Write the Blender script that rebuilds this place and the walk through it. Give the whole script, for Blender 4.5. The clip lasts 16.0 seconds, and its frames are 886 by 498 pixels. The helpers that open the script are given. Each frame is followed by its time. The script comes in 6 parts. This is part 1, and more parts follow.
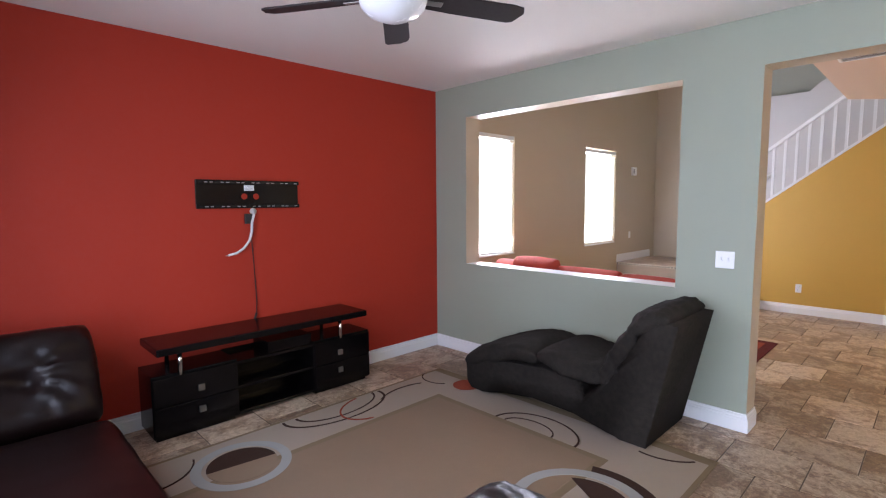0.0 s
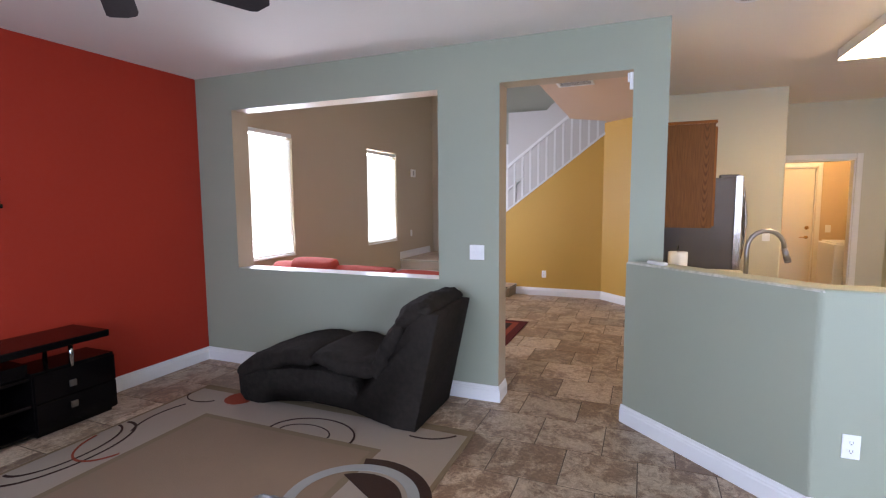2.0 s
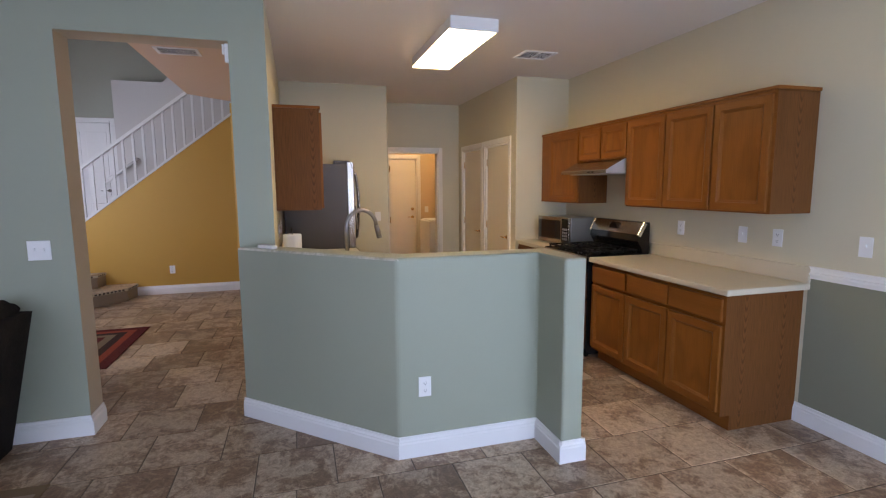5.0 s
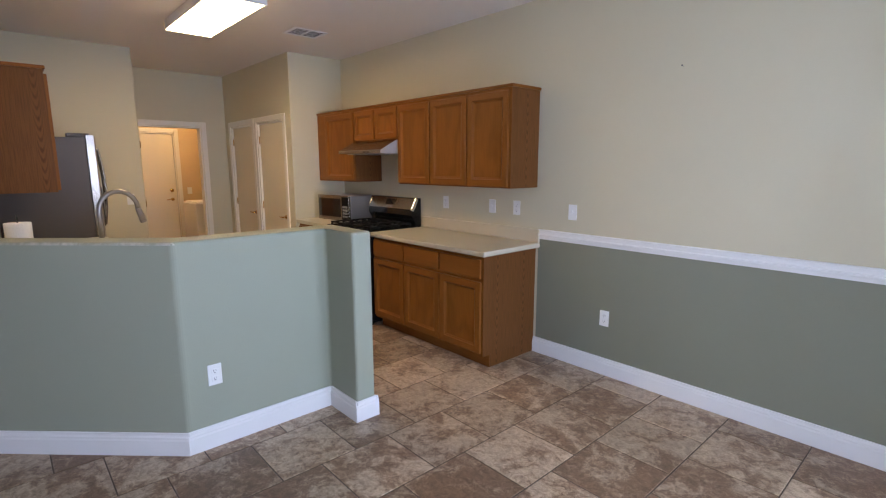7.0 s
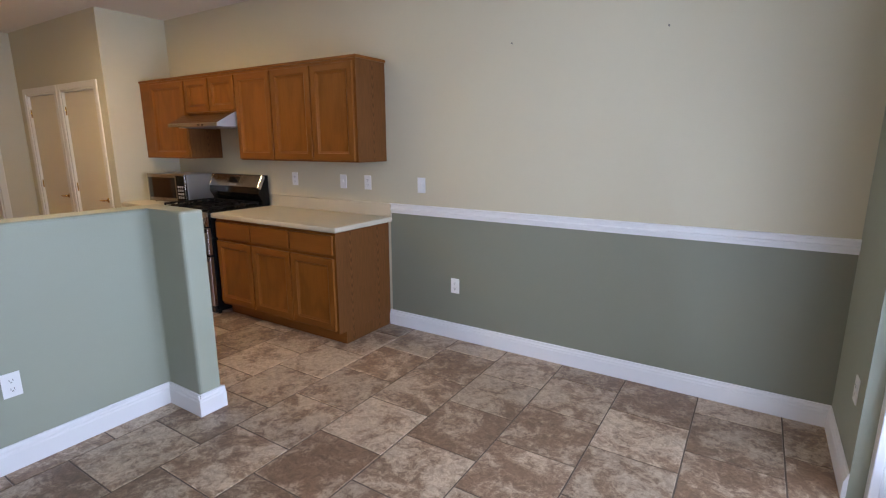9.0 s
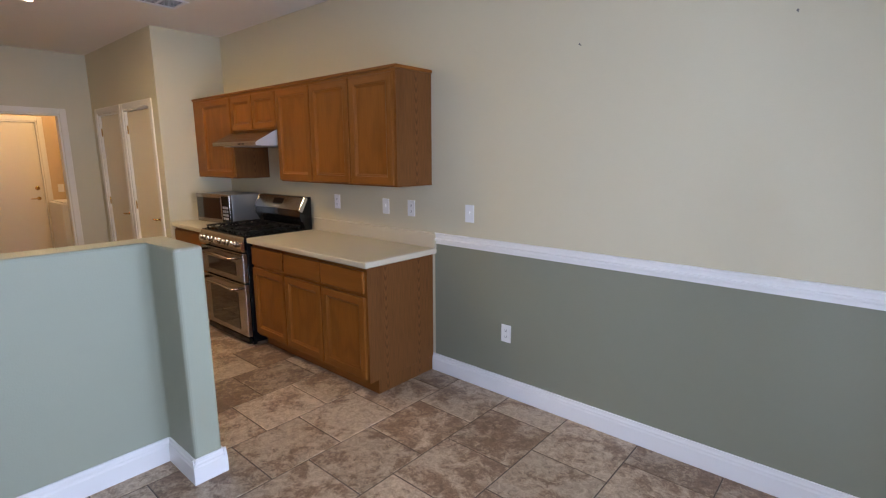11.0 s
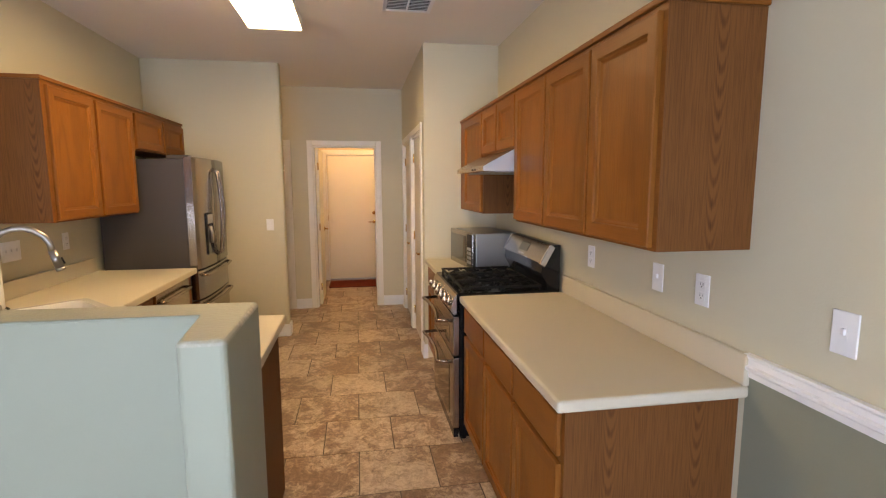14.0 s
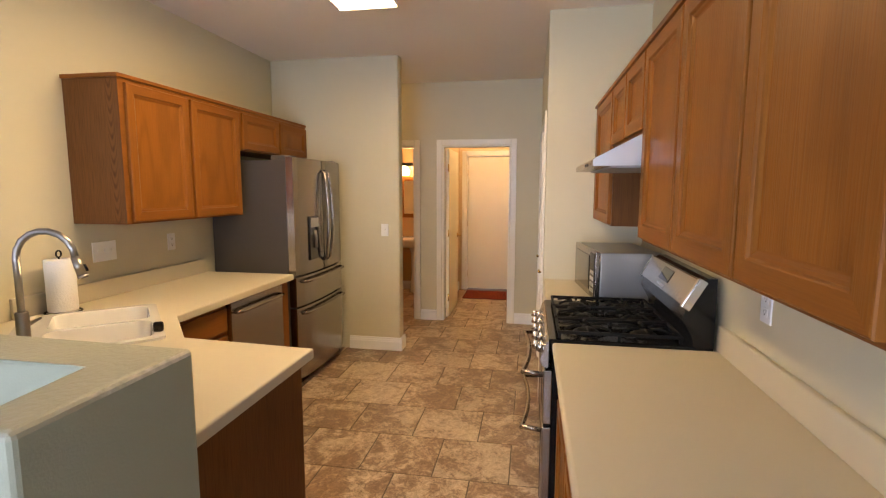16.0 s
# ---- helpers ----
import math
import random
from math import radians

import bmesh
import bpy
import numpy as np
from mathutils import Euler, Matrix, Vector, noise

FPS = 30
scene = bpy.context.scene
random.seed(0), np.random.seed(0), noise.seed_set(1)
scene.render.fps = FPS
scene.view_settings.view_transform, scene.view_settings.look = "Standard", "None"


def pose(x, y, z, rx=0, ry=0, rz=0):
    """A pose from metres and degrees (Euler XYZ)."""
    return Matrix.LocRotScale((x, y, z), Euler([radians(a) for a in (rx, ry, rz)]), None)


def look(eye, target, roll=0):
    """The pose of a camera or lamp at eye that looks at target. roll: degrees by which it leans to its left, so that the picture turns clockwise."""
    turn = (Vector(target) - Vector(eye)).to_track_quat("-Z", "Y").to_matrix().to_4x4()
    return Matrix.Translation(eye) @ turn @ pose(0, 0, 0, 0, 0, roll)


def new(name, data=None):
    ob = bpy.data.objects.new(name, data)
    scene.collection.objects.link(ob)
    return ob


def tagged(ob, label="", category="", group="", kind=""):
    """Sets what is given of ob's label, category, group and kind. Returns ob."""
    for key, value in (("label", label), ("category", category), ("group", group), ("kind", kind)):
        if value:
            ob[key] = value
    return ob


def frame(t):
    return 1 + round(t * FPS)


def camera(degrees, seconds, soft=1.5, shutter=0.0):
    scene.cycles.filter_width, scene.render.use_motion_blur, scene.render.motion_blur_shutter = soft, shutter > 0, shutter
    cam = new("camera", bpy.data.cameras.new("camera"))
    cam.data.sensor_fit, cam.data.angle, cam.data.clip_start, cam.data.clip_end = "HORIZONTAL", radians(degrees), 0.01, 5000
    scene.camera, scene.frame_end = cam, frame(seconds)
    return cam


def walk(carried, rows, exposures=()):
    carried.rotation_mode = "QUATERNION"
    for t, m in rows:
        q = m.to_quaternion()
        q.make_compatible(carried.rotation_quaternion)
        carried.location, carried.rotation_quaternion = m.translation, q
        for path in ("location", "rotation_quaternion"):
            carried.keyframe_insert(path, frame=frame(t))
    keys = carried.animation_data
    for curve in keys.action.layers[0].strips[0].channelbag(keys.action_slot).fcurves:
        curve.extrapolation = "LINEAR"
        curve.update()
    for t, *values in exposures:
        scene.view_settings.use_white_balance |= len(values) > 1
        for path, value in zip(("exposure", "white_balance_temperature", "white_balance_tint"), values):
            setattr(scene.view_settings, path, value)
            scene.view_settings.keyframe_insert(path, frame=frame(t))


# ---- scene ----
cam = camera(83.9, 16.0, soft=1.2)
PATH = [
    (0, (0.422, 0.606, 1.583), (1.818, 2.026, 1.392), -0.4),
    (0.5, (0.461, 0.563, 1.573), (1.988, 1.841, 1.382), -0.4),
    (1, (0.49, 0.529, 1.57), (2.136, 1.65, 1.379), -0.4),
    (1.5, (0.51, 0.491, 1.567), (2.262, 1.437, 1.377), -0.4),
    (2, (0.535, 0.451, 1.572), (2.378, 1.204, 1.378), -0.4),
    (2.5, (0.561, 0.411, 1.57), (2.477, 0.952, 1.377), -0.3),
    (3, (0.595, 0.362, 1.561), (2.559, 0.685, 1.362), -0.3),
    (3.5, (0.638, 0.312, 1.556), (2.622, 0.423, 1.327), -0.3),
    (4, (0.683, 0.251, 1.544), (2.665, 0.153, 1.29), -0.3),
    (4.5, (0.711, 0.173, 1.538), (2.668, -0.149, 1.281), -0.3),
    (4.7, (0.712, 0.166, 1.536), (2.651, -0.251, 1.282), -0.3),
    (6.8, (0.614, 0.283, 1.528), (2.13, -0.981, 1.205), -0.4),
    (7, (0.599, 0.291, 1.528), (2.063, -1.029, 1.192), -0.1),
    (7.5, (0.56, 0.298, 1.518), (1.896, -1.145, 1.155), -0.2),
    (8, (0.536, 0.288, 1.505), (1.736, -1.266, 1.122), -0.2),
    (8.5, (0.517, 0.258, 1.488), (1.6, -1.374, 1.083), -0.1),
    (8.7, (0.514, 0.242, 1.484), (1.561, -1.411, 1.068), -0.1),
    (10.8, (0.624, -0.235, 1.562), (1.831, -1.778, 1.16), -0.3),
    (11, (0.701, -0.350, 1.550), (1.991, -1.832, 1.179), -0.22),
    (11.5, (0.823, -0.584, 1.555), (2.307, -1.885, 1.232), -0.49),
    (12, (0.937, -0.849, 1.575), (2.589, -1.937, 1.280), -0.42),
    (12.5, (1.098, -1.087, 1.564), (2.856, -1.994, 1.272), -0.28),
    (13, (1.271, -1.272, 1.590), (3.116, -1.998, 1.327), -0.31),
    (13.5, (1.432, -1.479, 1.567), (3.344, -2.010, 1.316), -0.24),
    (14, (1.645, -1.664, 1.558), (3.599, -2.001, 1.302), -0.14),
    (14.5, (1.870, -1.816, 1.568), (3.846, -1.990, 1.314), -0.17),
    (15, (2.074, -1.992, 1.567), (4.059, -1.972, 1.316), -0.20),
    (15.5, (2.228, -2.085, 1.538), (4.205, -1.896, 1.297), 0.07),
    (16, (2.377, -2.137, 1.546), (4.332, -1.791, 1.307), 0.09),
]
walk(cam, [(t, look(eye, target, roll)) for t, eye, target, roll in PATH],
     exposures=[(0, 0.46, 6450, 14), (1, 0.38, 6400, 14), (2, 0.14, 6300, 14), (2.5, -0.03, 6250, 14), (3.5, -0.33, 6200, 14), (4.5, -0.5, 6200, 14), (7.5, -0.42, 6250, 14), (11, -0.4, 6250, 14), (12.5, -0.66, 6850, 14), (13.2, -0.3, 6850, 14), (14.5, 0.05, 6950, 14), (16, 0.1, 6900, 14)])

# ---- light ----
world = bpy.data.worlds.new("sky_world")
scene.world = world
world.use_nodes = True
wn = world.node_tree.nodes
sky = wn.new("ShaderNodeTexSky")
sky.sky_type, sky.sun_disc, sky.sun_elevation, sky.sun_rotation = "NISHITA", False, radians(48), radians(110)
wn["Background"].inputs["Strength"].default_value = 0.09
world.node_tree.links.new(sky.outputs[0], wn["Background"].inputs[0])


def lamp(name, kind, m, energy, colour, size=None, size_y=None, angle=None):
    data = bpy.data.lights.new(name, kind)
    data.energy, data.color = energy, colour
    if kind == "AREA":
        data.shape, data.size, data.size_y = "RECTANGLE", size, size_y
    if kind == "POINT":
        data.shadow_soft_size = size
    if kind == "SUN":
        data.angle = radians(angle)
    ob = new(name, data)
    ob.matrix_world = m
    return ob


SKYBLUE = (0.63, 0.745, 1.0)
FRONT = (0.78, 0.82, 1.0)
DAY = (0.668, 0.762, 1.0)
WARM = (1.0, 0.66, 0.32)
# the sun stands behind the house, over the front roof
lamp("sun", "SUN", look((12, -4, 14), (0, 0, 0)), 2.6, (1.0, 0.95, 0.88), angle=0.5)
# sky light that enters by the patio door, the west window and the two front-room windows
lamp("patio_door_daylight", "AREA", look((-0.30, -1.25, 1.2), (3.0, -1.25, 1.85)), 122, SKYBLUE, 2.3, 2.0)
lamp("west_window_daylight", "AREA", look((-0.02, 2.35, 1.45), (3.0, 2.45, 0.45)), 62, DAY, 1.9, 1.3)
lamp("front_window_daylight_a", "AREA", look((5.05, 4.42, 1.66), (5.05, 0, 0.9)), 68, FRONT, 0.9, 1.4)
lamp("front_window_daylight_b", "AREA", look((7.8, 4.42, 1.66), (7.8, 0, 0.9)), 47, FRONT, 0.9, 1.4)
# added fill for the upper stairwell; the wall behind it has no window
lamp("upper_stair_fill", "AREA", look((6.6, 4.40, 4.2), (6.6, 0, 3.2)), 10, FRONT, 1.6, 1.2)
lamp("laundry_bulb", "POINT", pose(9.0, -1.8, 2.55), 36, WARM, 0.09)
lamp("bath_bulb", "POINT", pose(9.5, -0.42, 1.86), 14, (1.0, 0.62, 0.28), 0.05)

# ---- materials ----
MATS = {}


def mat(name, colour, rough=0.6, metal=0.0, vary=0.12, scale=4.0, bump=0.0, bscale=60.0, dark=None, emit=None, strength=0.0, coat=0.0, rvar=0.08, sharp=1.0, spec=0.5):
    """A plain surface with blotches at two scales, roughness variation and fine relief."""
    m = bpy.data.materials.new(name)
    m.use_nodes = True
    nt = m.node_tree
    n, l = nt.nodes, nt.links
    b = n["Principled BSDF"]
    b.inputs["Roughness"].default_value, b.inputs["Metallic"].default_value = rough, metal
    b.inputs["Coat Weight"].default_value, b.inputs["Specular IOR Level"].default_value = coat, spec
    tc = n.new("ShaderNodeTexCoord")
    big, small = n.new("ShaderNodeTexNoise"), n.new("ShaderNodeTexNoise")
    big.inputs["Scale"].default_value, big.inputs["Detail"].default_value = scale * 0.35, 4
    small.inputs["Scale"].default_value, small.inputs["Detail"].default_value = scale * 6, 6
    mix = n.new("ShaderNodeMix")
    mix.data_type = "RGBA"
    d = dark if dark else tuple(c * (1 - vary) for c in colour)
    mix.inputs[6].default_value, mix.inputs[7].default_value = (*d, 1), (*colour, 1)
    add = n.new("ShaderNodeMath")
    add.operation = "MULTIPLY_ADD"
    add.inputs[1].default_value = 0.45
    for t in (big, small):
        l.new(tc.outputs["Object"], t.inputs["Vector"])
    half = n.new("ShaderNodeMath")
    half.operation = "MULTIPLY"
    half.inputs[1].default_value = 0.75
    l.new(big.outputs[0], half.inputs[0])
    l.new(small.outputs[0], add.inputs[0])
    l.new(half.outputs[0], add.inputs[2])
    con = n.new("ShaderNodeMapRange")
    con.inputs[1].default_value, con.inputs[2].default_value = 0.6 - 0.5 / sharp, 0.6 + 0.5 / sharp
    l.new(add.outputs[0], con.inputs[0])
    l.new(con.outputs[0], mix.inputs[0])
    l.new(mix.outputs[2], b.inputs["Base Color"])
    rr = n.new("ShaderNodeMapRange")
    rr.inputs[3].default_value, rr.inputs[4].default_value = max(0.02, rough - rvar), min(1, rough + rvar)
    l.new(small.outputs[0], rr.inputs[0])
    l.new(rr.outputs[0], b.inputs["Roughness"])
    if bump:
        bt = n.new("ShaderNodeTexNoise")
        bt.inputs["Scale"].default_value, bt.inputs["Detail"].default_value = bscale, 3
        l.new(tc.outputs["Object"], bt.inputs["Vector"])
        bp = n.new("ShaderNodeBump")
        bp.inputs["Strength"].default_value, bp.inputs["Distance"].default_value = bump, 0.01
        l.new(bt.outputs[0], bp.inputs["Height"])
        l.new(bp.outputs[0], b.inputs["Normal"])
    if emit:
        b.inputs["Emission Color"].default_value, b.inputs["Emission Strength"].default_value = (*emit, 1), strength
    MATS[name] = m
    return m


def wood(name, light, dark, axis="z", rough=0.38, scale=1.0, deep=0.5, fx=3.4, fz=0.75, lines=46, pores=0.5, band=False):
    """Oak: long pores and cathedral figure along one axis."""
    m = bpy.data.materials.new(name)
    m.use_nodes = True
    nt = m.node_tree
    n, l = nt.nodes, nt.links
    b = n["Principled BSDF"]
    tc, info = n.new("ShaderNodeTexCoord"), n.new("ShaderNodeObjectInfo")
    off = n.new("ShaderNodeVectorMath")
    off.operation = "ADD"
    shift = n.new("ShaderNodeVectorMath")
    shift.operation = "SCALE"
    shift.inputs[0].default_value = (3.1, 5.7, 8.3)
    l.new(info.outputs["Random"], shift.inputs["Scale"])
    l.new(tc.outputs["Object"], off.inputs[0])
    l.new(shift.outputs[0], off.inputs[1])

    def stretched(sx, sz):
        mp = n.new("ShaderNodeMapping")
        s = [sx, sx, sx]
        s["xyz".index(axis)] = sz
        mp.inputs["Scale"].default_value = s
        l.new(off.outputs[0], mp.inputs["Vector"])
        return mp

    fig, por = n.new("ShaderNodeTexNoise"), n.new("ShaderNodeTexNoise")
    fig.inputs["Scale"].default_value, fig.inputs["Detail"].default_value = 1.0, 2
    por.inputs["Scale"].default_value, por.inputs["Detail"].default_value = 1.0, 5
    l.new(stretched(fx * scale, fz * scale).outputs[0], fig.inputs["Vector"])
    l.new(stretched(240 * scale, 7 * scale).outputs[0], por.inputs["Vector"])
    wave = n.new("ShaderNodeMath")
    wave.operation = "MULTIPLY"
    wave.inputs[1].default_value = lines
    l.new(fig.outputs[0], wave.inputs[0])
    sn = n.new("ShaderNodeMath")
    sn.operation = "SINE"
    l.new(wave.outputs[0], sn.inputs[0])
    rng = n.new("ShaderNodeMapRange")
    rng.inputs[1].default_value, rng.inputs[2].default_value = -1, 1
    l.new(sn.outputs[0], rng.inputs[0])
    pw = n.new("ShaderNodeMath")
    pw.operation = "POWER"
    pw.inputs[1].default_value = 2.2
    l.new(rng.outputs[0], pw.inputs[0])
    pr = n.new("ShaderNodeMapRange")
    pr.inputs[1].default_value, pr.inputs[2].default_value = 0.42, 0.66
    l.new(por.outputs[0], pr.inputs[0])
    both = n.new("ShaderNodeMath")
    both.operation = "MULTIPLY_ADD"
    both.inputs[1].default_value = deep
    half = n.new("ShaderNodeMath")
    half.operation = "MULTIPLY"
    half.inputs[1].default_value = pores
    l.new(pr.outputs[0], half.inputs[0])
    l.new(pw.outputs[0], both.inputs[0])
    l.new(half.outputs[0], both.inputs[2])
    mix = n.new("ShaderNodeMix")
    mix.data_type = "RGBA"
    mix.inputs[6].default_value, mix.inputs[7].default_value = (*light, 1), (*dark, 1)
    l.new(both.outputs[0], mix.inputs[0])
    if band:
        # one narrow stripe of nested arcs in each width of veneer
        def op(kind, a, c):
            k = n.new("ShaderNodeMath")
            k.operation = kind
            for i, v in enumerate((a, c)):
                if isinstance(v, (int, float)):
                    k.inputs[i].default_value = v
                else:
                    l.new(v, k.inputs[i])
            return k.outputs[0]

        xyz = n.new("ShaderNodeSeparateXYZ")
        l.new(tc.outputs["Object"], xyz.inputs[0])
        u = op("MULTIPLY", op("SUBTRACT", op("FRACT", op("DIVIDE", op("ADD", xyz.outputs[1], 20 * 0.31 + 0.113), 0.31), 0), 0.5), 0.31)
        wob = op("MULTIPLY", fig.outputs[0], 9.0)
        arcs = op("SINE", op("ADD", op("ADD", op("MULTIPLY", xyz.outputs[2], 95.0), op("MULTIPLY", op("MULTIPLY", u, u), -14000.0)), wob), 0)
        mask = op("MAXIMUM", op("SUBTRACT", 1.0, op("DIVIDE", op("ABSOLUTE", u, 0), 0.028)), 0.0)
        l.new(op("ADD", both.outputs[0], op("MULTIPLY", op("MULTIPLY", arcs, mask), 0.42)), mix.inputs[0])
    l.new(mix.outputs[2], b.inputs["Base Color"])
    b.inputs["Roughness"].default_value, b.inputs["Specular IOR Level"].default_value = rough, 0.12
    bp = n.new("ShaderNodeBump")
    bp.inputs["Strength"].default_value, bp.inputs["Distance"].default_value = 0.12, 0.002
    bp.invert = True
    l.new(pr.outputs[0], bp.inputs["Height"])
    l.new(bp.outputs[0], b.inputs["Normal"])
    MATS[name] = m
    return m


def stone_tile(name):
    """Mottled travertine-look porcelain; each piece takes its own part of the pattern."""
    m = bpy.data.materials.new(name)
    m.use_nodes = True
    nt = m.node_tree
    n, l = nt.nodes, nt.links
    b = n["Principled BSDF"]
    tc, info, geo = n.new("ShaderNodeTexCoord"), n.new("ShaderNodeObjectInfo"), n.new("ShaderNodeNewGeometry")
    rnd = n.new("ShaderNodeMath")
    rnd.operation = "ADD"
    l.new(info.outputs["Random"], rnd.inputs[0])
    l.new(geo.outputs["Random Per Island"], rnd.inputs[1])
    shift = n.new("ShaderNodeVectorMath")
    shift.operation = "SCALE"
    shift.inputs[0].default_value = (17.0, 29.0, 41.0)
    l.new(rnd.outputs[0], shift.inputs["Scale"])
    off = n.new("ShaderNodeVectorMath")
    off.operation = "ADD"
    l.new(tc.outputs["Object"], off.inputs[0])
    l.new(shift.outputs[0], off.inputs[1])

    def noise_tex(scale, detail, distort, rough=0.6):
        t = n.new("ShaderNodeTexNoise")
        t.inputs["Scale"].default_value, t.inputs["Detail"].default_value = scale, detail
        t.inputs["Distortion"].default_value, t.inputs["Roughness"].default_value = distort, rough
        l.new(off.outputs[0], t.inputs["Vector"])
        return t

    cloud, vein, pit = noise_tex(4.2, 10, 0.7, 0.7), noise_tex(26, 9, 0.8, 0.8), noise_tex(85, 6, 0.4, 0.75)
    # each tile leans to the pale or to the brown side
    lean = n.new("ShaderNodeMath")
    lean.operation = "FRACT"
    seven = n.new("ShaderNodeMath")
    seven.operation = "MULTIPLY"
    seven.inputs[1].default_value = 7.31
    l.new(rnd.outputs[0], seven.inputs[0])
    l.new(seven.outputs[0], lean.inputs[0])
    sway = n.new("ShaderNodeMapRange")
    sway.inputs[3].default_value, sway.inputs[4].default_value = -0.075, 0.065
    l.new(lean.outputs[0], sway.inputs[0])
    field = n.new("ShaderNodeMath")
    field.operation = "ADD"
    l.new(cloud.outputs[0], field.inputs[0])
    l.new(sway.outputs[0], field.inputs[1])
    # broken edge between the two by the finer noise
    ragged = n.new("ShaderNodeMath")
    ragged.operation = "MULTIPLY_ADD"
    ragged.inputs[1].default_value = 0.42
    l.new(vein.outputs[0], ragged.inputs[0])
    l.new(field.outputs[0], ragged.inputs[2])
    ramp = n.new("ShaderNodeValToRGB")
    e = ramp.color_ramp.elements
    e[0].position, e[0].color = 0.60, (0.235, 0.148, 0.09, 1)
    e[1].position, e[1].color = 0.80, (0.50, 0.395, 0.285, 1)
    for at, c in ((0.685, (0.315, 0.218, 0.142, 1)), (0.715, (0.415, 0.312, 0.216, 1))):
        e.new(at).color = c
    l.new(ragged.outputs[0], ramp.inputs[0])
    r2 = n.new("ShaderNodeValToRGB")
    e = r2.color_ramp.elements
    e[0].position, e[0].color = 0.36, (0.42, 0.37, 0.34, 1)
    e[1].position, e[1].color = 0.58, (1.12, 1.1, 1.08, 1)
    l.new(vein.outputs[0], r2.inputs[0])
    r3 = n.new("ShaderNodeValToRGB")
    e = r3.color_ramp.elements
    e[0].position, e[0].color = 0.33, (0.5, 0.46, 0.43, 1)
    e[1].position, e[1].color = 0.47, (1.0, 1.0, 1.0, 1)
    l.new(pit.outputs[0], r3.inputs[0])
    grain = n.new("ShaderNodeMix")
    grain.data_type, grain.blend_type = "RGBA", "MULTIPLY"
    grain.inputs[0].default_value = 0.75
    l.new(ramp.outputs[0], grain.inputs[6])
    l.new(r2.outputs[0], grain.inputs[7])
    mix = n.new("ShaderNodeMix")
    mix.data_type, mix.blend_type = "RGBA", "MULTIPLY"
    mix.inputs[0].default_value = 0.6
    l.new(grain.outputs[2], mix.inputs[6])
    l.new(r3.outputs[0], mix.inputs[7])
    tone = n.new("ShaderNodeMapRange")
    tone.inputs[3].default_value, tone.inputs[4].default_value = 0.84, 1.2
    frac = n.new("ShaderNodeMath")
    frac.operation = "FRACT"
    l.new(rnd.outputs[0], frac.inputs[0])
    l.new(frac.outputs[0], tone.inputs[0])
    hsv = n.new("ShaderNodeHueSaturation")
    l.new(tone.outputs[0], hsv.inputs["Value"])
    l.new(mix.outputs[2], hsv.inputs["Color"])
    l.new(hsv.outputs[0], b.inputs["Base Color"])
    rr = n.new("ShaderNodeMapRange")
    rr.inputs[3].default_value, rr.inputs[4].default_value = 0.24, 0.46
    l.new(vein.outputs[0], rr.inputs[0])
    l.new(rr.outputs[0], b.inputs["Roughness"])
    bp = n.new("ShaderNodeBump")
    bp.inputs["Strength"].default_value, bp.inputs["Distance"].default_value = 0.18, 0.003
    l.new(pit.outputs[0], bp.inputs["Height"])
    l.new(bp.outputs[0], b.inputs["Normal"])
    MATS[name] = m
    return m


def glass(name, tint=(1, 1, 1), rough=0.0):
    m = bpy.data.materials.new(name)
    m.use_nodes = True
    b = m.node_tree.nodes["Principled BSDF"]
    b.inputs["Base Color"].default_value = (*tint, 1)
    b.inputs["Transmission Weight"].default_value, b.inputs["Roughness"].default_value, b.inputs["IOR"].default_value = 1.0, rough, 1.45
    MATS[name] = m
    return m


RED = mat("red_paint", (0.40, 0.024, 0.006), 0.72, vary=0.1, bump=0.12, bscale=140)
OLIVE = mat("dark_sage_paint", (0.235, 0.243, 0.18), 0.5, vary=0.07, bump=0.07, bscale=140)
SAGE = mat("sage_paint", (0.334, 0.36, 0.274), 0.6, vary=0.07, bump=0.07, bscale=140)
BEIGE = mat("beige_paint", (0.605, 0.557, 0.398), 0.6, vary=0.05, bump=0.07, bscale=140)
TAN = mat("tan_paint", (0.50, 0.41, 0.29), 0.5, vary=0.06, bump=0.12, bscale=140)
YELLOW = mat("ochre_paint", (0.56, 0.33, 0.06), 0.5, vary=0.06, bump=0.12, bscale=140)
GREYGREEN = mat("grey_green_paint", (0.36, 0.375, 0.31), 0.5, vary=0.06, bump=0.1, bscale=140)
CEIL_M = mat("ceiling_paint", (0.80, 0.75, 0.67), 0.8, vary=0.05, bump=0.2, bscale=90)
# hall ceiling: the warm lamp glow is mixed into its base colour
PEACH = mat("peach_lit_ceiling", (0.66, 0.5, 0.38), 0.8, vary=0.04, bump=0.15, bscale=90)
WHITE = mat("white_trim_paint", (0.80, 0.80, 0.79), 0.35, vary=0.04)
CASE = mat("cream_casing_paint", (0.80, 0.77, 0.68), 0.35, vary=0.03)
DOORP = mat("cream_door_paint", (0.76, 0.69, 0.52), 0.4, vary=0.05)
PLASTIC = mat("white_plastic", (0.82, 0.82, 0.80), 0.35, vary=0.02)
GREYPL = mat("grey_plastic", (0.35, 0.34, 0.33), 0.4, vary=0.05)
SLOT = mat("dark_slot", (0.02, 0.02, 0.02), 0.9, spec=0.1)
GROUT = mat("grout", (0.145, 0.11, 0.082), 0.9, vary=0.3, scale=12, bump=0.3, bscale=200)
TILE = stone_tile("stone_tile")
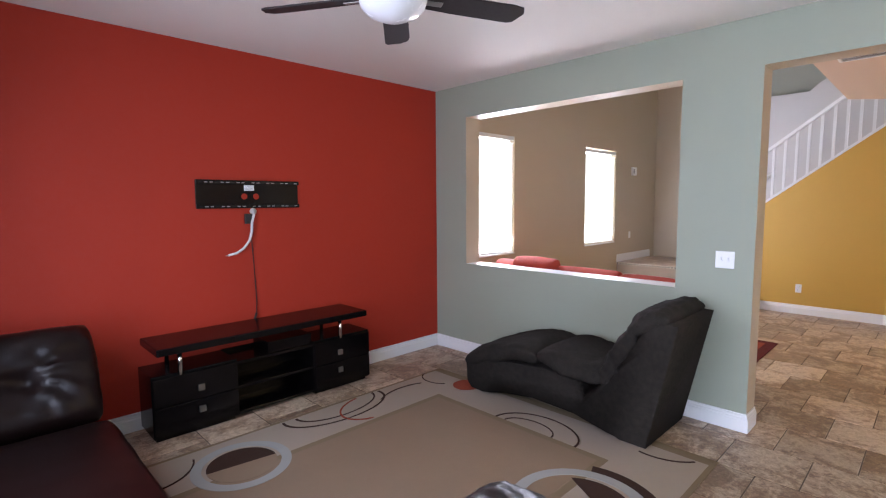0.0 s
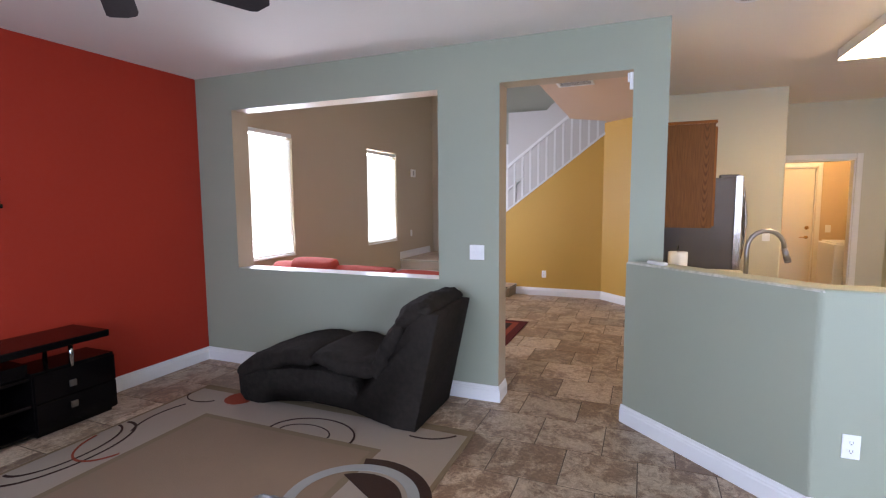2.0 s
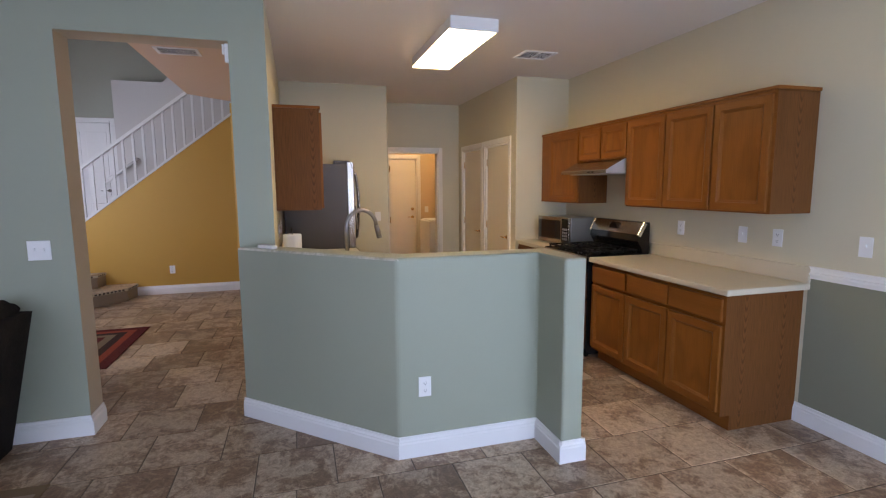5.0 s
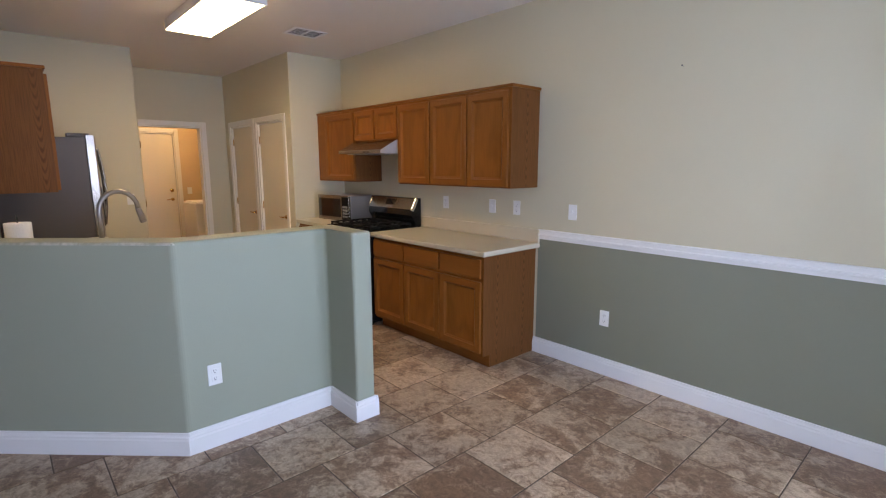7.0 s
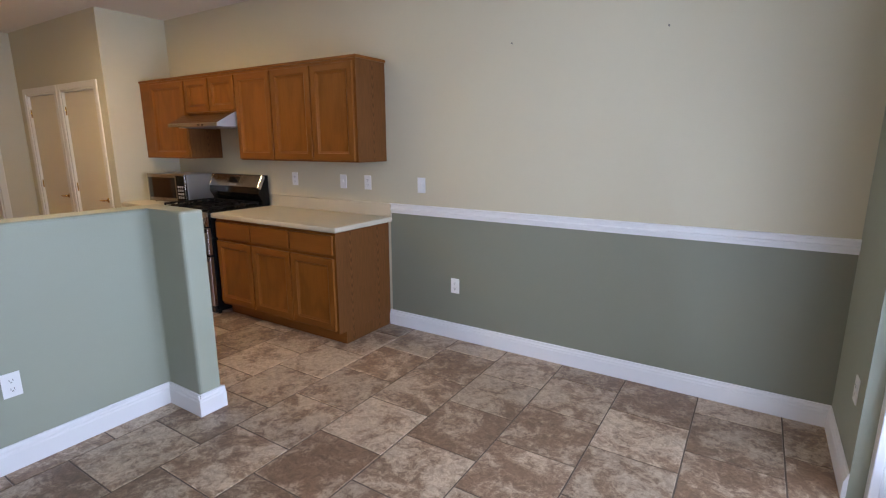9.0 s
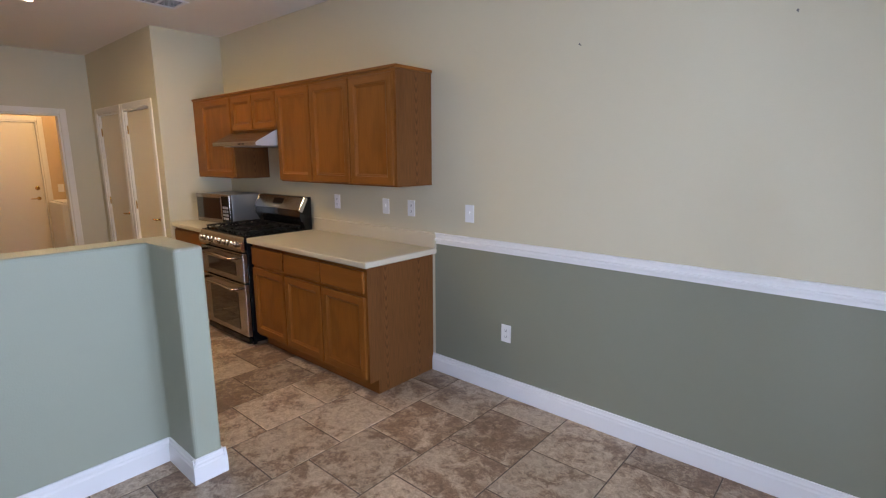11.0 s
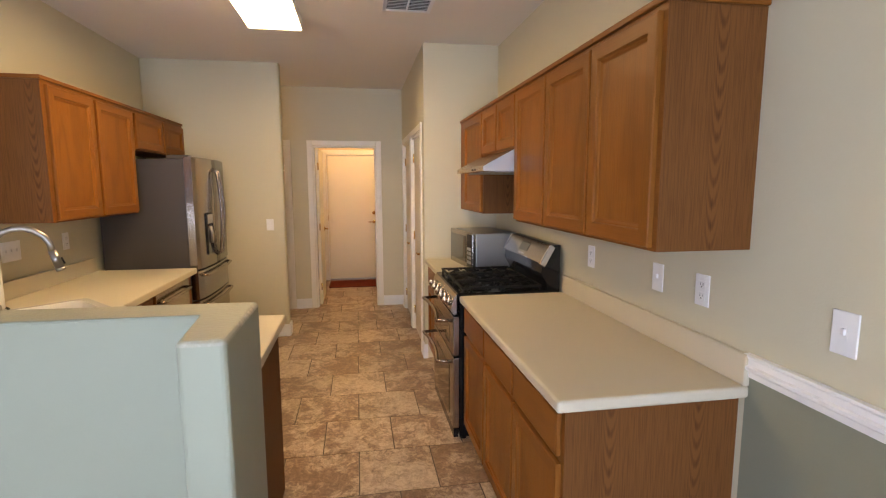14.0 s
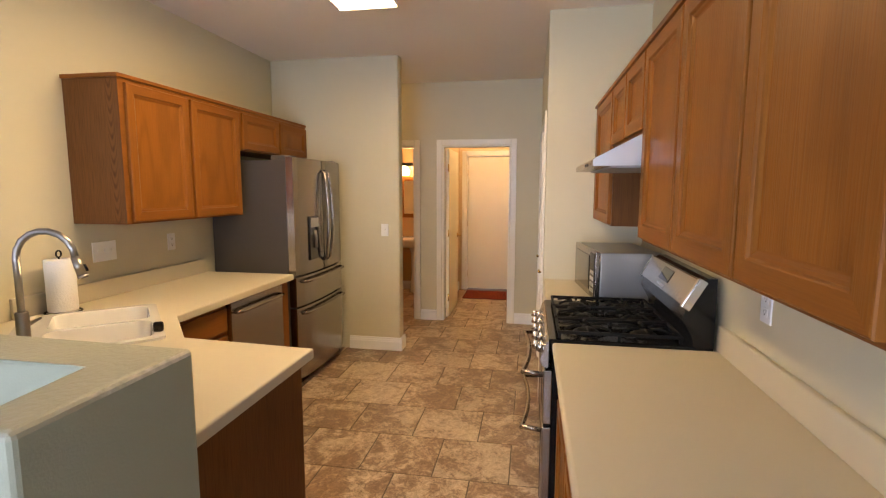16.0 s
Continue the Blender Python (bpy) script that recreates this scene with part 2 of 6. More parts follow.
OAK = wood("honey_oak", (0.238, 0.088, 0.016), (0.10, 0.033, 0.006), "z", deep=0.2, pores=0.22, fx=6.5, fz=0.25, lines=16)
OAKPANEL = wood("honey_oak_panel", (0.242, 0.089, 0.016), (0.10, 0.031, 0.006), "z", deep=0.27, pores=0.22, fx=3.0, fz=0.8, lines=44)
OAKX = wood("honey_oak_lengthwise", (0.23, 0.082, 0.016), (0.11, 0.038, 0.007), "x", deep=0.18, pores=0.2, fx=6.5, fz=0.25, lines=16)
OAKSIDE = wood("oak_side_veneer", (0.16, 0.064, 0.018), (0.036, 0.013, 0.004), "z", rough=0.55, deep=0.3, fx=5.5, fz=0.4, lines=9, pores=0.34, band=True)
LAMINATE = mat("cream_laminate", (0.55, 0.495, 0.375), 0.42, vary=0.05, scale=14, spec=0.3)
SINKW = mat("white_enamel", (0.82, 0.80, 0.76), 0.14, vary=0.03, coat=0.4)
STEEL = mat("stainless_steel", (0.43, 0.395, 0.36), 0.22, 1.0, vary=0.03, scale=2, rvar=0.015)
# same steel, with the right fridge door's dark reflection put into its colour
STEEL_REFL = mat("steel_dark_reflection", (0.30, 0.28, 0.26), 0.2, 1.0, vary=0.03, scale=2, rvar=0.015)
CHROME = mat("chrome", (0.72, 0.72, 0.72), 0.1, 1.0, vary=0.03, rvar=0.01)
NICKEL = mat("brushed_nickel", (0.33, 0.31, 0.285), 0.34, 1.0, vary=0.04, rvar=0.02)
BRASS = mat("polished_brass", (0.72, 0.48, 0.18), 0.2, 1.0, vary=0.1)
GREYSIDE = mat("grey_appliance_side", (0.062, 0.054, 0.05), 0.4, vary=0.15, bump=0.08, bscale=300)
BLACKEN = mat("black_enamel", (0.009, 0.009, 0.009), 0.16, vary=0.2, rvar=0.02, spec=0.3)
IRON = mat("cast_iron", (0.009, 0.009, 0.009), 0.6, vary=0.3, bump=0.2, bscale=200, spec=0.2)
BLACKGL = mat("black_glass", (0.01, 0.01, 0.011), 0.06, vary=0.2, coat=0.5, rvar=0.01)
BLACKWD = mat("black_lacquered_wood", (0.0035, 0.0028, 0.003), 0.18, vary=0.1, scale=8, rvar=0.01, spec=0.22)
LEATHER = mat("dark_brown_leather", (0.009, 0.0045, 0.004), 0.33, vary=0.4, scale=7, bump=0.08, bscale=160, rvar=0.06, spec=0.2)
SUEDE = mat("charcoal_microfibre", (0.040, 0.033, 0.027), 0.95, dark=(0.010, 0.0085, 0.0075), scale=4, bump=0.4, bscale=70, sharp=1.8, spec=0.08)
REDCLOTH = mat("red_fabric", (0.42, 0.045, 0.022), 0.85, vary=0.3, scale=10, bump=0.3, bscale=90)
RUGM = mat("rug_field_tan", (0.265, 0.185, 0.122), 0.95, vary=0.18, scale=6, bump=0.6, bscale=260, spec=0.1)
RUGB = mat("rug_border_beige", (0.36, 0.295, 0.232), 0.95, vary=0.12, scale=6, bump=0.6, bscale=260, spec=0.1)
RUGE = mat("rug_edge_olive", (0.225, 0.165, 0.10), 0.95, vary=0.15, scale=6, bump=0.6, bscale=260, spec=0.1)
RUGG = mat("rug_ring_grey", (0.33, 0.335, 0.315), 0.95, vary=0.12, scale=8, bump=0.6, bscale=260, spec=0.1)
RUGD = mat("rug_dark_brown", (0.055, 0.03, 0.022), 0.95, vary=0.3, scale=8, bump=0.6, bscale=260, spec=0.1)
RUGR = mat("rug_rust", (0.30, 0.062, 0.032), 0.95, vary=0.2, scale=8, bump=0.6, bscale=260, spec=0.1)
RUGDR = mat("rug_dark_red", (0.12, 0.022, 0.018), 0.95, vary=0.3, scale=8, bump=0.6, bscale=260, spec=0.1)
PAPER = mat("paper_towel", (0.84, 0.83, 0.81), 0.9, vary=0.05, bump=0.4, bscale=120)
BLIND = mat("white_blind", (0.85, 0.85, 0.85), 0.5, vary=0.03)
BLIND.node_tree.nodes["Principled BSDF"].inputs["Subsurface Weight"].default_value = 0.0
thin, half_through = BLIND.node_tree.nodes.new("ShaderNodeBsdfTranslucent"), BLIND.node_tree.nodes.new("ShaderNodeMixShader")
thin.inputs[0].default_value = (0.9, 0.9, 0.88, 1)
half_through.inputs[0].default_value = 0.6
BLIND.node_tree.links.new(BLIND.node_tree.nodes["Principled BSDF"].outputs[0], half_through.inputs[1])
BLIND.node_tree.links.new(thin.outputs[0], half_through.inputs[2])
BLIND.node_tree.links.new(half_through.outputs[0], BLIND.node_tree.nodes["Material Output"].inputs[0])
TUBE = mat("lit_diffuser", (0.9, 0.9, 0.86), 0.4, emit=(1.0, 0.72, 0.37), strength=37.0)
BULBGL = mat("lit_glass_shade", (0.9, 0.85, 0.7), 0.4, emit=(1.0, 0.62, 0.28), strength=14.0)
OPAL = mat("opal_glass", (0.80, 0.80, 0.79), 0.25, vary=0.03)
WALNUT = mat("dark_espresso_blade", (0.018, 0.010, 0.009), 0.7, vary=0.4, scale=12)
OUTSIDE = mat("bright_yard", (0.8, 0.85, 0.9), 0.9, emit=(0.93, 0.97, 1.0), strength=9.0)
PATIO = mat("concrete", (0.38, 0.36, 0.33), 0.9, vary=0.2, bump=0.3, bscale=60)
CHIPPED = mat("chipped_edge_paint", (0.36, 0.36, 0.275), 0.5, dark=(0.58, 0.56, 0.47), scale=7, sharp=6.0)
NAIL = mat("dull_metal_nail", (0.2, 0.19, 0.18), 0.5, 0.8)
CARPET = mat("beige_carpet", (0.33, 0.26, 0.19), 0.98, vary=0.2, scale=14, bump=0.7, bscale=300)
MOSAIC = mat("dark_mosaic", (0.06, 0.04, 0.03), 0.5, vary=0.6, scale=30)
GLASS = glass("clear_glass")
MIRROR = mat("mirror_glass", (0.9, 0.9, 0.9), 0.02, 1.0, vary=0.0, rvar=0.0)
CABLEW = mat("white_cable", (0.75, 0.72, 0.68), 0.5)
CABLEB = mat("black_cable", (0.02, 0.018, 0.018), 0.5)
# bathroom wall colour includes the warm tint of the lamp light
BATHWALL = mat("lamp_tinted_bath", (0.55, 0.36, 0.18), 0.5, vary=0.06, bump=0.1, bscale=140)

# ---- geometry helpers ----


def bx(bm, x0, x1, y0, y1, z0, z1, b=0.0, seg=2):
    """A box, with rounded edges of radius b."""
    v = [bm.verts.new((x, y, z)) for x in (x0, x1) for y in (y0, y1) for z in (z0, z1)]
    f = [bm.faces.new([v[i] for i in q]) for q in ((0, 1, 3, 2), (4, 6, 7, 5), (0, 4, 5, 1), (2, 3, 7, 6), (0, 2, 6, 4), (1, 5, 7, 3))]
    if b:
        edges = list({e for q in f for e in q.edges})
        bmesh.ops.bevel(bm, geom=edges, offset=b, segments=seg, profile=0.5, affect="EDGES", clamp_overlap=True)
    return bm


def box(*a, b=0.0, seg=2):
    return bx(bmesh.new(), *a, b=b, seg=seg)


def prism(bm, poly, z0, z1, b=0.0, seg=3, vertical_only=False):
    """A polygon in plan (counter-clockwise) drawn up from z0 to z1."""
    lo, hi = [bm.verts.new((x, y, z0)) for x, y in poly], [bm.verts.new((x, y, z1)) for x, y in poly]
    n = len(poly)
    bm.faces.new(lo[::-1])
    top = bm.faces.new(hi)
    sides = [bm.faces.new((lo[i], lo[(i + 1) % n], hi[(i + 1) % n], hi[i])) for i in range(n)]
    if b:
        up = [e for s in sides for e in s.edges if (e.verts[0].co.z != e.verts[1].co.z)]
        edges = list(set(up)) if vertical_only else list(set(up) | set(top.edges))
        bmesh.ops.bevel(bm, geom=edges, offset=b, segments=seg, profile=0.5, affect="EDGES", clamp_overlap=True)
    return bm


def cyl(bm, p, q, r, r2=None, n=18):
    """A round bar from p to q; r2 is the radius at q."""
    p, q = Vector(p), Vector(q)
    turn = (q - p).to_track_quat("Z", "Y").to_matrix().to_4x4()
    m = Matrix.Translation((p + q) / 2) @ turn
    bmesh.ops.create_cone(bm, cap_ends=True, segments=n, radius1=r, radius2=r if r2 is None else r2, depth=(q - p).length, matrix=m)
    return bm


def tube(bm, pts, r, n=10, radii=None):
    """A round tube through points, with closed ends."""
    pts = [Vector(p) for p in pts]
    rings, up = [], None
    for i, p in enumerate(pts):
        d = (pts[min(i + 1, len(pts) - 1)] - pts[max(i - 1, 0)]).normalized()
        if up is None:
            up = d.orthogonal().normalized()
        up = (up - d * up.dot(d)).normalized()
        side = d.cross(up)
        rad = radii[i] if radii else r
        rings.append([bm.verts.new(p + rad * (math.cos(a) * up + math.sin(a) * side)) for a in (2 * math.pi * k / n for k in range(n))])
    for a, c in zip(rings, rings[1:]):
        for k in range(n):
            bm.faces.new((a[k], a[(k + 1) % n], c[(k + 1) % n], c[k]))
    bm.faces.new(rings[0][::-1])
    bm.faces.new(rings[-1])
    return bm


def lathe(bm, cx, cy, prof, n=32):
    """A turned shape about a vertical line; prof: (radius, z) from the bottom to the top."""
    rings = []
    for r, z in prof:
        rings.append([bm.verts.new((cx + r * math.cos(2 * math.pi * k / n), cy + r * math.sin(2 * math.pi * k / n), z)) for k in range(n)])
    for a, c in zip(rings, rings[1:]):
        for k in range(n):
            bm.faces.new((a[k], a[(k + 1) % n], c[(k + 1) % n], c[k]))
    bm.faces.new(rings[0][::-1])
    bm.faces.new(rings[-1])
    return bm


def cushion(bm, path, x0, x1, thick, nu=34, nv=40, end=3.0, power=3.6, wrinkle=0.006, wscale=9.0, seed=0.0, axis="x", tufts=()):
    """A stuffed pad: it follows path (pairs in the plane across axis), spans x0 to x1, with rounded ends and creases."""
    P = [Vector((0, a, c)) for a, c in path]
    seg = [0.0]
    for a, c in zip(P, P[1:]):
        seg.append(seg[-1] + (c - a).length)
    total = seg[-1]

    def at(s):
        s = min(max(s, 0), total)
        for i in range(len(P) - 1):
            if s <= seg[i + 1] + 1e-9:
                return P[i].lerp(P[i + 1], (s - seg[i]) / max(1e-9, seg[i + 1] - seg[i]))
        return P[-1]

    rings = []
    half = (x1 - x0) / 2
    for i in range(nu + 1):
        u = 0.5 - 0.5 * math.cos(math.pi * i / nu)
        k = (1 - abs(2 * u - 1) ** (end * 1.6)) ** (1 / end) if 0 < u < 1 else 0.0
        k = max(k, 0.02)
        c = (at(u * total) * 2 + at(u * total - 0.05) + at(u * total + 0.05)) / 4
        d = (at(u * total + 0.03) - at(u * total - 0.03)).normalized()
        nrm = Vector((0, -d.z, d.y))
        ring = []
        for j in range(nv):
            a = 2 * math.pi * j / nv
            ca, sa = math.cos(a), math.sin(a)
            rx = math.copysign(abs(ca) ** (2 / power), ca) * half * (0.9 + 0.1 * k)
            rt = math.copysign(abs(sa) ** (2 / power), sa) * thick / 2 * k
            p = c + nrm * rt + Vector((rx, 0, 0))
            w = noise.noise(Vector((p.x * wscale + seed, p.y * wscale * 0.7, p.z * wscale))) + 0.5 * noise.noise(Vector((p.x * wscale * 2.3, p.y * wscale * 2.3 + seed, p.z * wscale * 2.3)))
            p = p + (nrm * math.copysign(1, sa) * 0.8 + Vector((math.copysign(0.4, ca), 0, 0))) * w * wrinkle * k
            for tx, ts in tufts:
                ax, au = p.x + (x0 + x1) / 2 - tx, (u - ts) * total
                r = math.hypot(ax, au)
                if sa > 0:
                    p = p - nrm * (0.07 * math.exp(-(r / 0.055) ** 2) + 0.035 * math.exp(-r / 0.16) + 0.024 * abs(math.cos(5.5 * math.atan2(au, ax) + 1.3 + 9 * r)) * math.exp(-abs(r - 0.14) / 0.12))
            p.x += (x0 + x1) / 2
            ring.append(bm.verts.new(p if axis == "x" else Vector((p.y, p.x, p.z))))
        rings.append(ring)
    for a, c in zip(rings, rings[1:]):
        for j in range(nv):
            bm.faces.new((a[j], a[(j + 1) % nv], c[(j + 1) % nv], c[j]))
    bm.faces.new(rings[0][::-1])
    bm.faces.new(rings[-1])
    return bm


def mesh_of(name, bm, material, smooth=False):
    bmesh.ops.recalc_face_normals(bm, faces=bm.faces)
    me = bpy.data.meshes.new(name)
    bm.to_mesh(me)
    bm.free()
    for m in material if isinstance(material, (list, tuple)) else (material,):
        me.materials.append(m)
    if smooth:
        me.polygons.foreach_set("use_smooth", [True] * len(me.polygons))
    return me


def thing(name, x, y, z, label, category, group="", kind=""):
    e = new(name)
    e.location = (x, y, z)
    e.empty_display_size = 0.1
    return tagged(e, label, category, group, kind)


def part(name, bm, material, parent, label="", smooth=False):
    """One mesh in world coordinates under a thing or under a part."""
    ob = new(name, mesh_of(name, bm, material, smooth))
    ob.parent = parent
    root = parent
    while root.parent:
        root = root.parent
    if parent is root:
        ob.matrix_parent_inverse = Matrix.Translation(-Vector(root.location))
    return tagged(ob, label)


def solid(name, bm, material, label, category, group="", kind="", smooth=False):
    """A thing of one mesh."""
    return tagged(new(name, mesh_of(name, bm, material, smooth)), label, category, group, kind)


def structure(name, bm, material, label, category, smooth=False):
    if name.startswith("wall"):
        bmesh.ops.remove_doubles(bm, verts=bm.verts, dist=0.0001)
    return solid(name, bm, material, label, category, kind="structure", smooth=smooth)

# ---- structure ----
H, NY, SY, EX, WX = 2.75, 4.495, -2.895, 4.15, 0.05     # ceiling, red wall, dining wall, sage wall, west wall
HH = 5.4                                                 # the tall front room and stairwell
SILL_Z, HEAD_Z, P0, P1 = 0.945, 2.43, 1.965, 4.055        # the pass-through in the sage wall
D0, D1, DH = 0.545, 1.468, 2.437                         # the hall doorway in it


def paint(bm, rule):
    """Give each face the slot that rule(normal, centre) names."""
    bmesh.ops.recalc_face_normals(bm, faces=bm.faces)
    for f in bm.faces:
        f.material_index = rule(f.normal, f.calc_center_median())
    return bm


# floor: grout bed under the tiles, tiles come last
structure("floor", box(WX - 0.6, 10.1, SY - 0.1, NY + 0.1, -0.15, -0.003), GROUT, "stone tile floor with recessed dark grout joints", "floor")

# red wall and the front room's wall are one long wall with two windows
W1, W2, WZ0, WZ1 = (4.62, 5.535), (7.31, 8.295), 0.91, 2.40
bm = bmesh.new()
bx(bm, WX - 0.15, 4.215, NY, NY + 0.15, 0, H + 0.15)
structure("wall_north_red", bm, RED, "red painted accent wall with a fine orange-peel texture", "wall")
bm = bmesh.new()
for a in ((4.215, W1[0], 0, HH), (W1[0], W1[1], 0, WZ0), (W1[0], W1[1], WZ1, HH), (W1[1], W2[0], 0, HH), (W2[0], W2[1], 0, WZ0), (W2[0], W2[1], WZ1, HH), (W2[1], 10.0, 0, HH)):
    bx(bm, a[0], a[1], NY, NY + 0.15, a[2], a[3])
structure("wall_north_front_room", bm, TAN, "tan painted front-room wall with two tall windows", "wall")

# sage wall with pass-through and doorway
bm = bmesh.new()
X1 = EX + 0.20
for y0, y1, z0, z1 in ((P1, NY, 0, H), (P0, P1, 0, SILL_Z), (P0, P1, HEAD_Z, H), (D1, P0, 0, H), (D0, D1, DH, H), (0.325, D0, 0, H)):
    bx(bm, EX, X1, y0, y1, z0, z1)
paint(bm, lambda n, c: 0 if n.x < -0.5 else (1 if n.y < -0.5 and c.y < 0.4 else (3 if n.z > 0.5 and 0.9 < c.z < 1.2 and c.y > 1.9 else 2)))
bmesh.ops.remove_doubles(bm, verts=bm.verts, dist=0.0001)
corner = [e for e in bm.edges if len(e.link_faces) == 2 and abs(e.calc_face_angle(0)) > 1.0 and (e.link_faces[0].normal.x < -0.5 or e.link_faces[1].normal.x < -0.5) and e.verts[0].co.z < 2.7]
bmesh.ops.bevel(bm, geom=corner, offset=0.014, segments=3, profile=0.5, affect="EDGES", clamp_overlap=True)
structure("wall_east_sage", bm, (SAGE, BEIGE, TAN, WHITE), "sage green wall with a pass-through window and a hall doorway", "wall")
structure("wall_above_front_room", box(EX, X1, 1.4, NY, H + 0.15, HH), TAN, "plain tan upper wall of the tall front room", "wall")

# ceilings
structure("ceiling_living", box(WX - 0.15, EX + 0.20, SY - 0.1, NY + 0.02, H, H + 0.12), CEIL_M, "off-white textured drywall ceiling over living and dining", "ceiling")
structure("ceiling_kitchen", box(EX + 0.20, 10.0, SY - 0.1, 0.42, H, H + 0.12), CEIL_M, "off-white textured drywall ceiling over the kitchen", "ceiling")
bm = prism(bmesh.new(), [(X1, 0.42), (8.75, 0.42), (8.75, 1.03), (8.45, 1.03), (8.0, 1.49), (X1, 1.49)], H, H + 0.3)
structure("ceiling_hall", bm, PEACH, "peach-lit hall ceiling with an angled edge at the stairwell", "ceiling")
structure("ceiling_front_room", box(EX, 10.0, 0.42, NY + 0.1, HH, HH + 0.1), CEIL_M, "high ceiling over the front room and the stairs", "ceiling")

# kitchen walls
structure("wall_kitchen_north", paint(box(X1, 6.985, 0.325, 0.425, 0, H), lambda n, c: 0 if n.y < 0 else 1), (BEIGE, YELLOW), "beige painted kitchen wall behind the sink counter", "wall")
bm = prism(bmesh.new(), [(6.855, -0.93), (6.985, -0.93), (6.985, 0.325), (6.855, 0.325)], 0, H, b=0.018, vertical_only=True)
structure("wall_fridge", bm, BEIGE, "beige wall beside the refrigerator with rounded corner", "wall")
bm = bmesh.new()
LY0, LY1, BY0, BY1, DT = -1.905, -1.13, -0.80, -0.05, 2.045
for y0, y1, z0, z1 in ((-2.24, LY0, 0, H), (LY0, LY1, DT, H), (LY1, BY0, 0, H), (BY0, BY1, DT, H), (BY1, 0.425, 0, H)):
    bx(bm, 8.03, 8.15, y0, y1, z0, z1)
structure("wall_hall_end", bm, BEIGE, "beige hall wall with laundry and bathroom doorways", "wall")
structure("wall_hall_north", box(6.985, 8.03, 0.30, 0.425, 0, H), BEIGE, "beige wall closing the short hall", "wall")
PD = ((6.14, 6.90), (7.05, 7.81))
bm = bmesh.new()
bx(bm, 5.94, 6.04, SY, -2.34, 0, H)
for x0, x1, z0, z1 in ((5.94, PD[0][0], 0, H), (PD[0][0], PD[0][1], DT, H), (PD[0][1], PD[1][0], 0, H), (PD[1][0], PD[1][1], DT, H), (PD[1][1], 8.03, 0, H)):
    bx(bm, x0, x1, -2.34, -2.24, z0, z1)
structure("wall_pantry", bm, BEIGE, "beige pantry wall with two narrow doors", "wall")
bm = bmesh.new()
bx(bm, WX - 0.15, 2.99, SY - 0.12, SY, 0, 0.985)
bx(bm, WX - 0.15, 2.99, SY - 0.12, SY, 0.985, H)
bx(bm, 2.99, 8.03, SY - 0.12, SY, 0, H)
paint(bm, lambda n, c: 0 if c.z < 0.985 and c.x < 2.9 else 1)
structure("wall_south", bm, (OLIVE, BEIGE), "two-tone dining wall, beige above and sage green below", "wall")

# west wall with patio door and window
bm = bmesh.new()
SD0, SD1, SDH, LW0, LW1 = -2.24, -0.28, 2.05, 1.40, 3.30
for y0, y1, z0, z1 in ((SY, SD0, 0, H), (SD0, SD1, SDH, H), (SD1, LW0, 0, H), (LW0, LW1, 0, 0.80), (LW0, LW1, 2.10, H), (LW1, NY, 0, H)):
    bx(bm, WX - 0.15, WX, y0, y1, z0, z1)
structure("wall_west", bm, SAGE, "sage green outer wall with a patio door and a window", "wall")

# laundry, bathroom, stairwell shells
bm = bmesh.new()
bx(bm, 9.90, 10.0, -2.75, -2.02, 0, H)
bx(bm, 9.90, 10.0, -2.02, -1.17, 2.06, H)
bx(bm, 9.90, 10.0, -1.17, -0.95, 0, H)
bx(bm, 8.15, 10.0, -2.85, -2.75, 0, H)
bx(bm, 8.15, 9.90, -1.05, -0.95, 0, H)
# cream walls coloured towards orange, as the warm bulb would tint them
structure("wall_laundry", bm, mat("lamp_tinted_laundry", (0.62, 0.47, 0.28), 0.5, vary=0.04), "cream laundry room walls in warm lamp light", "wall")
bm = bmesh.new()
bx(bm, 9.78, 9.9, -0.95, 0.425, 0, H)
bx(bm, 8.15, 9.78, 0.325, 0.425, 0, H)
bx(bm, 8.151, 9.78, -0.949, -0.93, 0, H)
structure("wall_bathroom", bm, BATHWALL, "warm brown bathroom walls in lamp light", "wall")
# ochre wall under the stairs, its top following the flight
bm = bmesh.new()
prof = [(1.02, 0), (3.28, 0), (3.28, 0.86), (1.02, 2.60)]
a, c = [bm.verts.new((8.645, y, z)) for y, z in prof], [bm.verts.new((8.745, y, z)) for y, z in prof]
bm.faces.new(a), bm.faces.new(c[::-1])
for i in range(4):
    bm.faces.new((a[i], c[i], c[(i + 1) % 4], a[(i + 1) % 4]))
structure("wall_stair_ochre", bm, YELLOW, "ochre yellow wall sloping under the staircase", "wall")
bm = prism(bmesh.new(), [(8.645, 1.06), (8.745, 1.02), (8.14, 0.425), (8.01, 0.425)], 0, H)
structure("wall_hall_angled", bm, YELLOW, "ochre yellow angled hall wall", "wall")
structure("wall_stairwell_corner", box(9.9, 10.0, 3.82, NY, 0, HH), TAN, "tan painted corner of the stair landing", "wall")
structure("wall_stairwell_east", box(9.9, 10.0, 0.42, 3.82, 0, HH), GREYGREEN, "grey-green far wall of the stairwell", "wall")
structure("wall_stairwell_south", box(X1, 9.9, 0.32, 0.42, H + 0.3, HH), GREYGREEN, "grey-green upper wall over the hall", "wall")
bm = bmesh.new()
prof = [(0.45, 0), (2.86, 0), (2.86, 3.20), (2.15, 3.20), (2.05, 3.30), (0.45, 4.30)]
a, c = [bm.verts.new((9.72, y, z)) for y, z in prof], [bm.verts.new((9.82, y, z)) for y, z in prof]
bm.faces.new(a), bm.faces.new(c[::-1])
for i in range(6):
    bm.faces.new((a[i], c[i], c[(i + 1) % 6], a[(i + 1) % 6]))
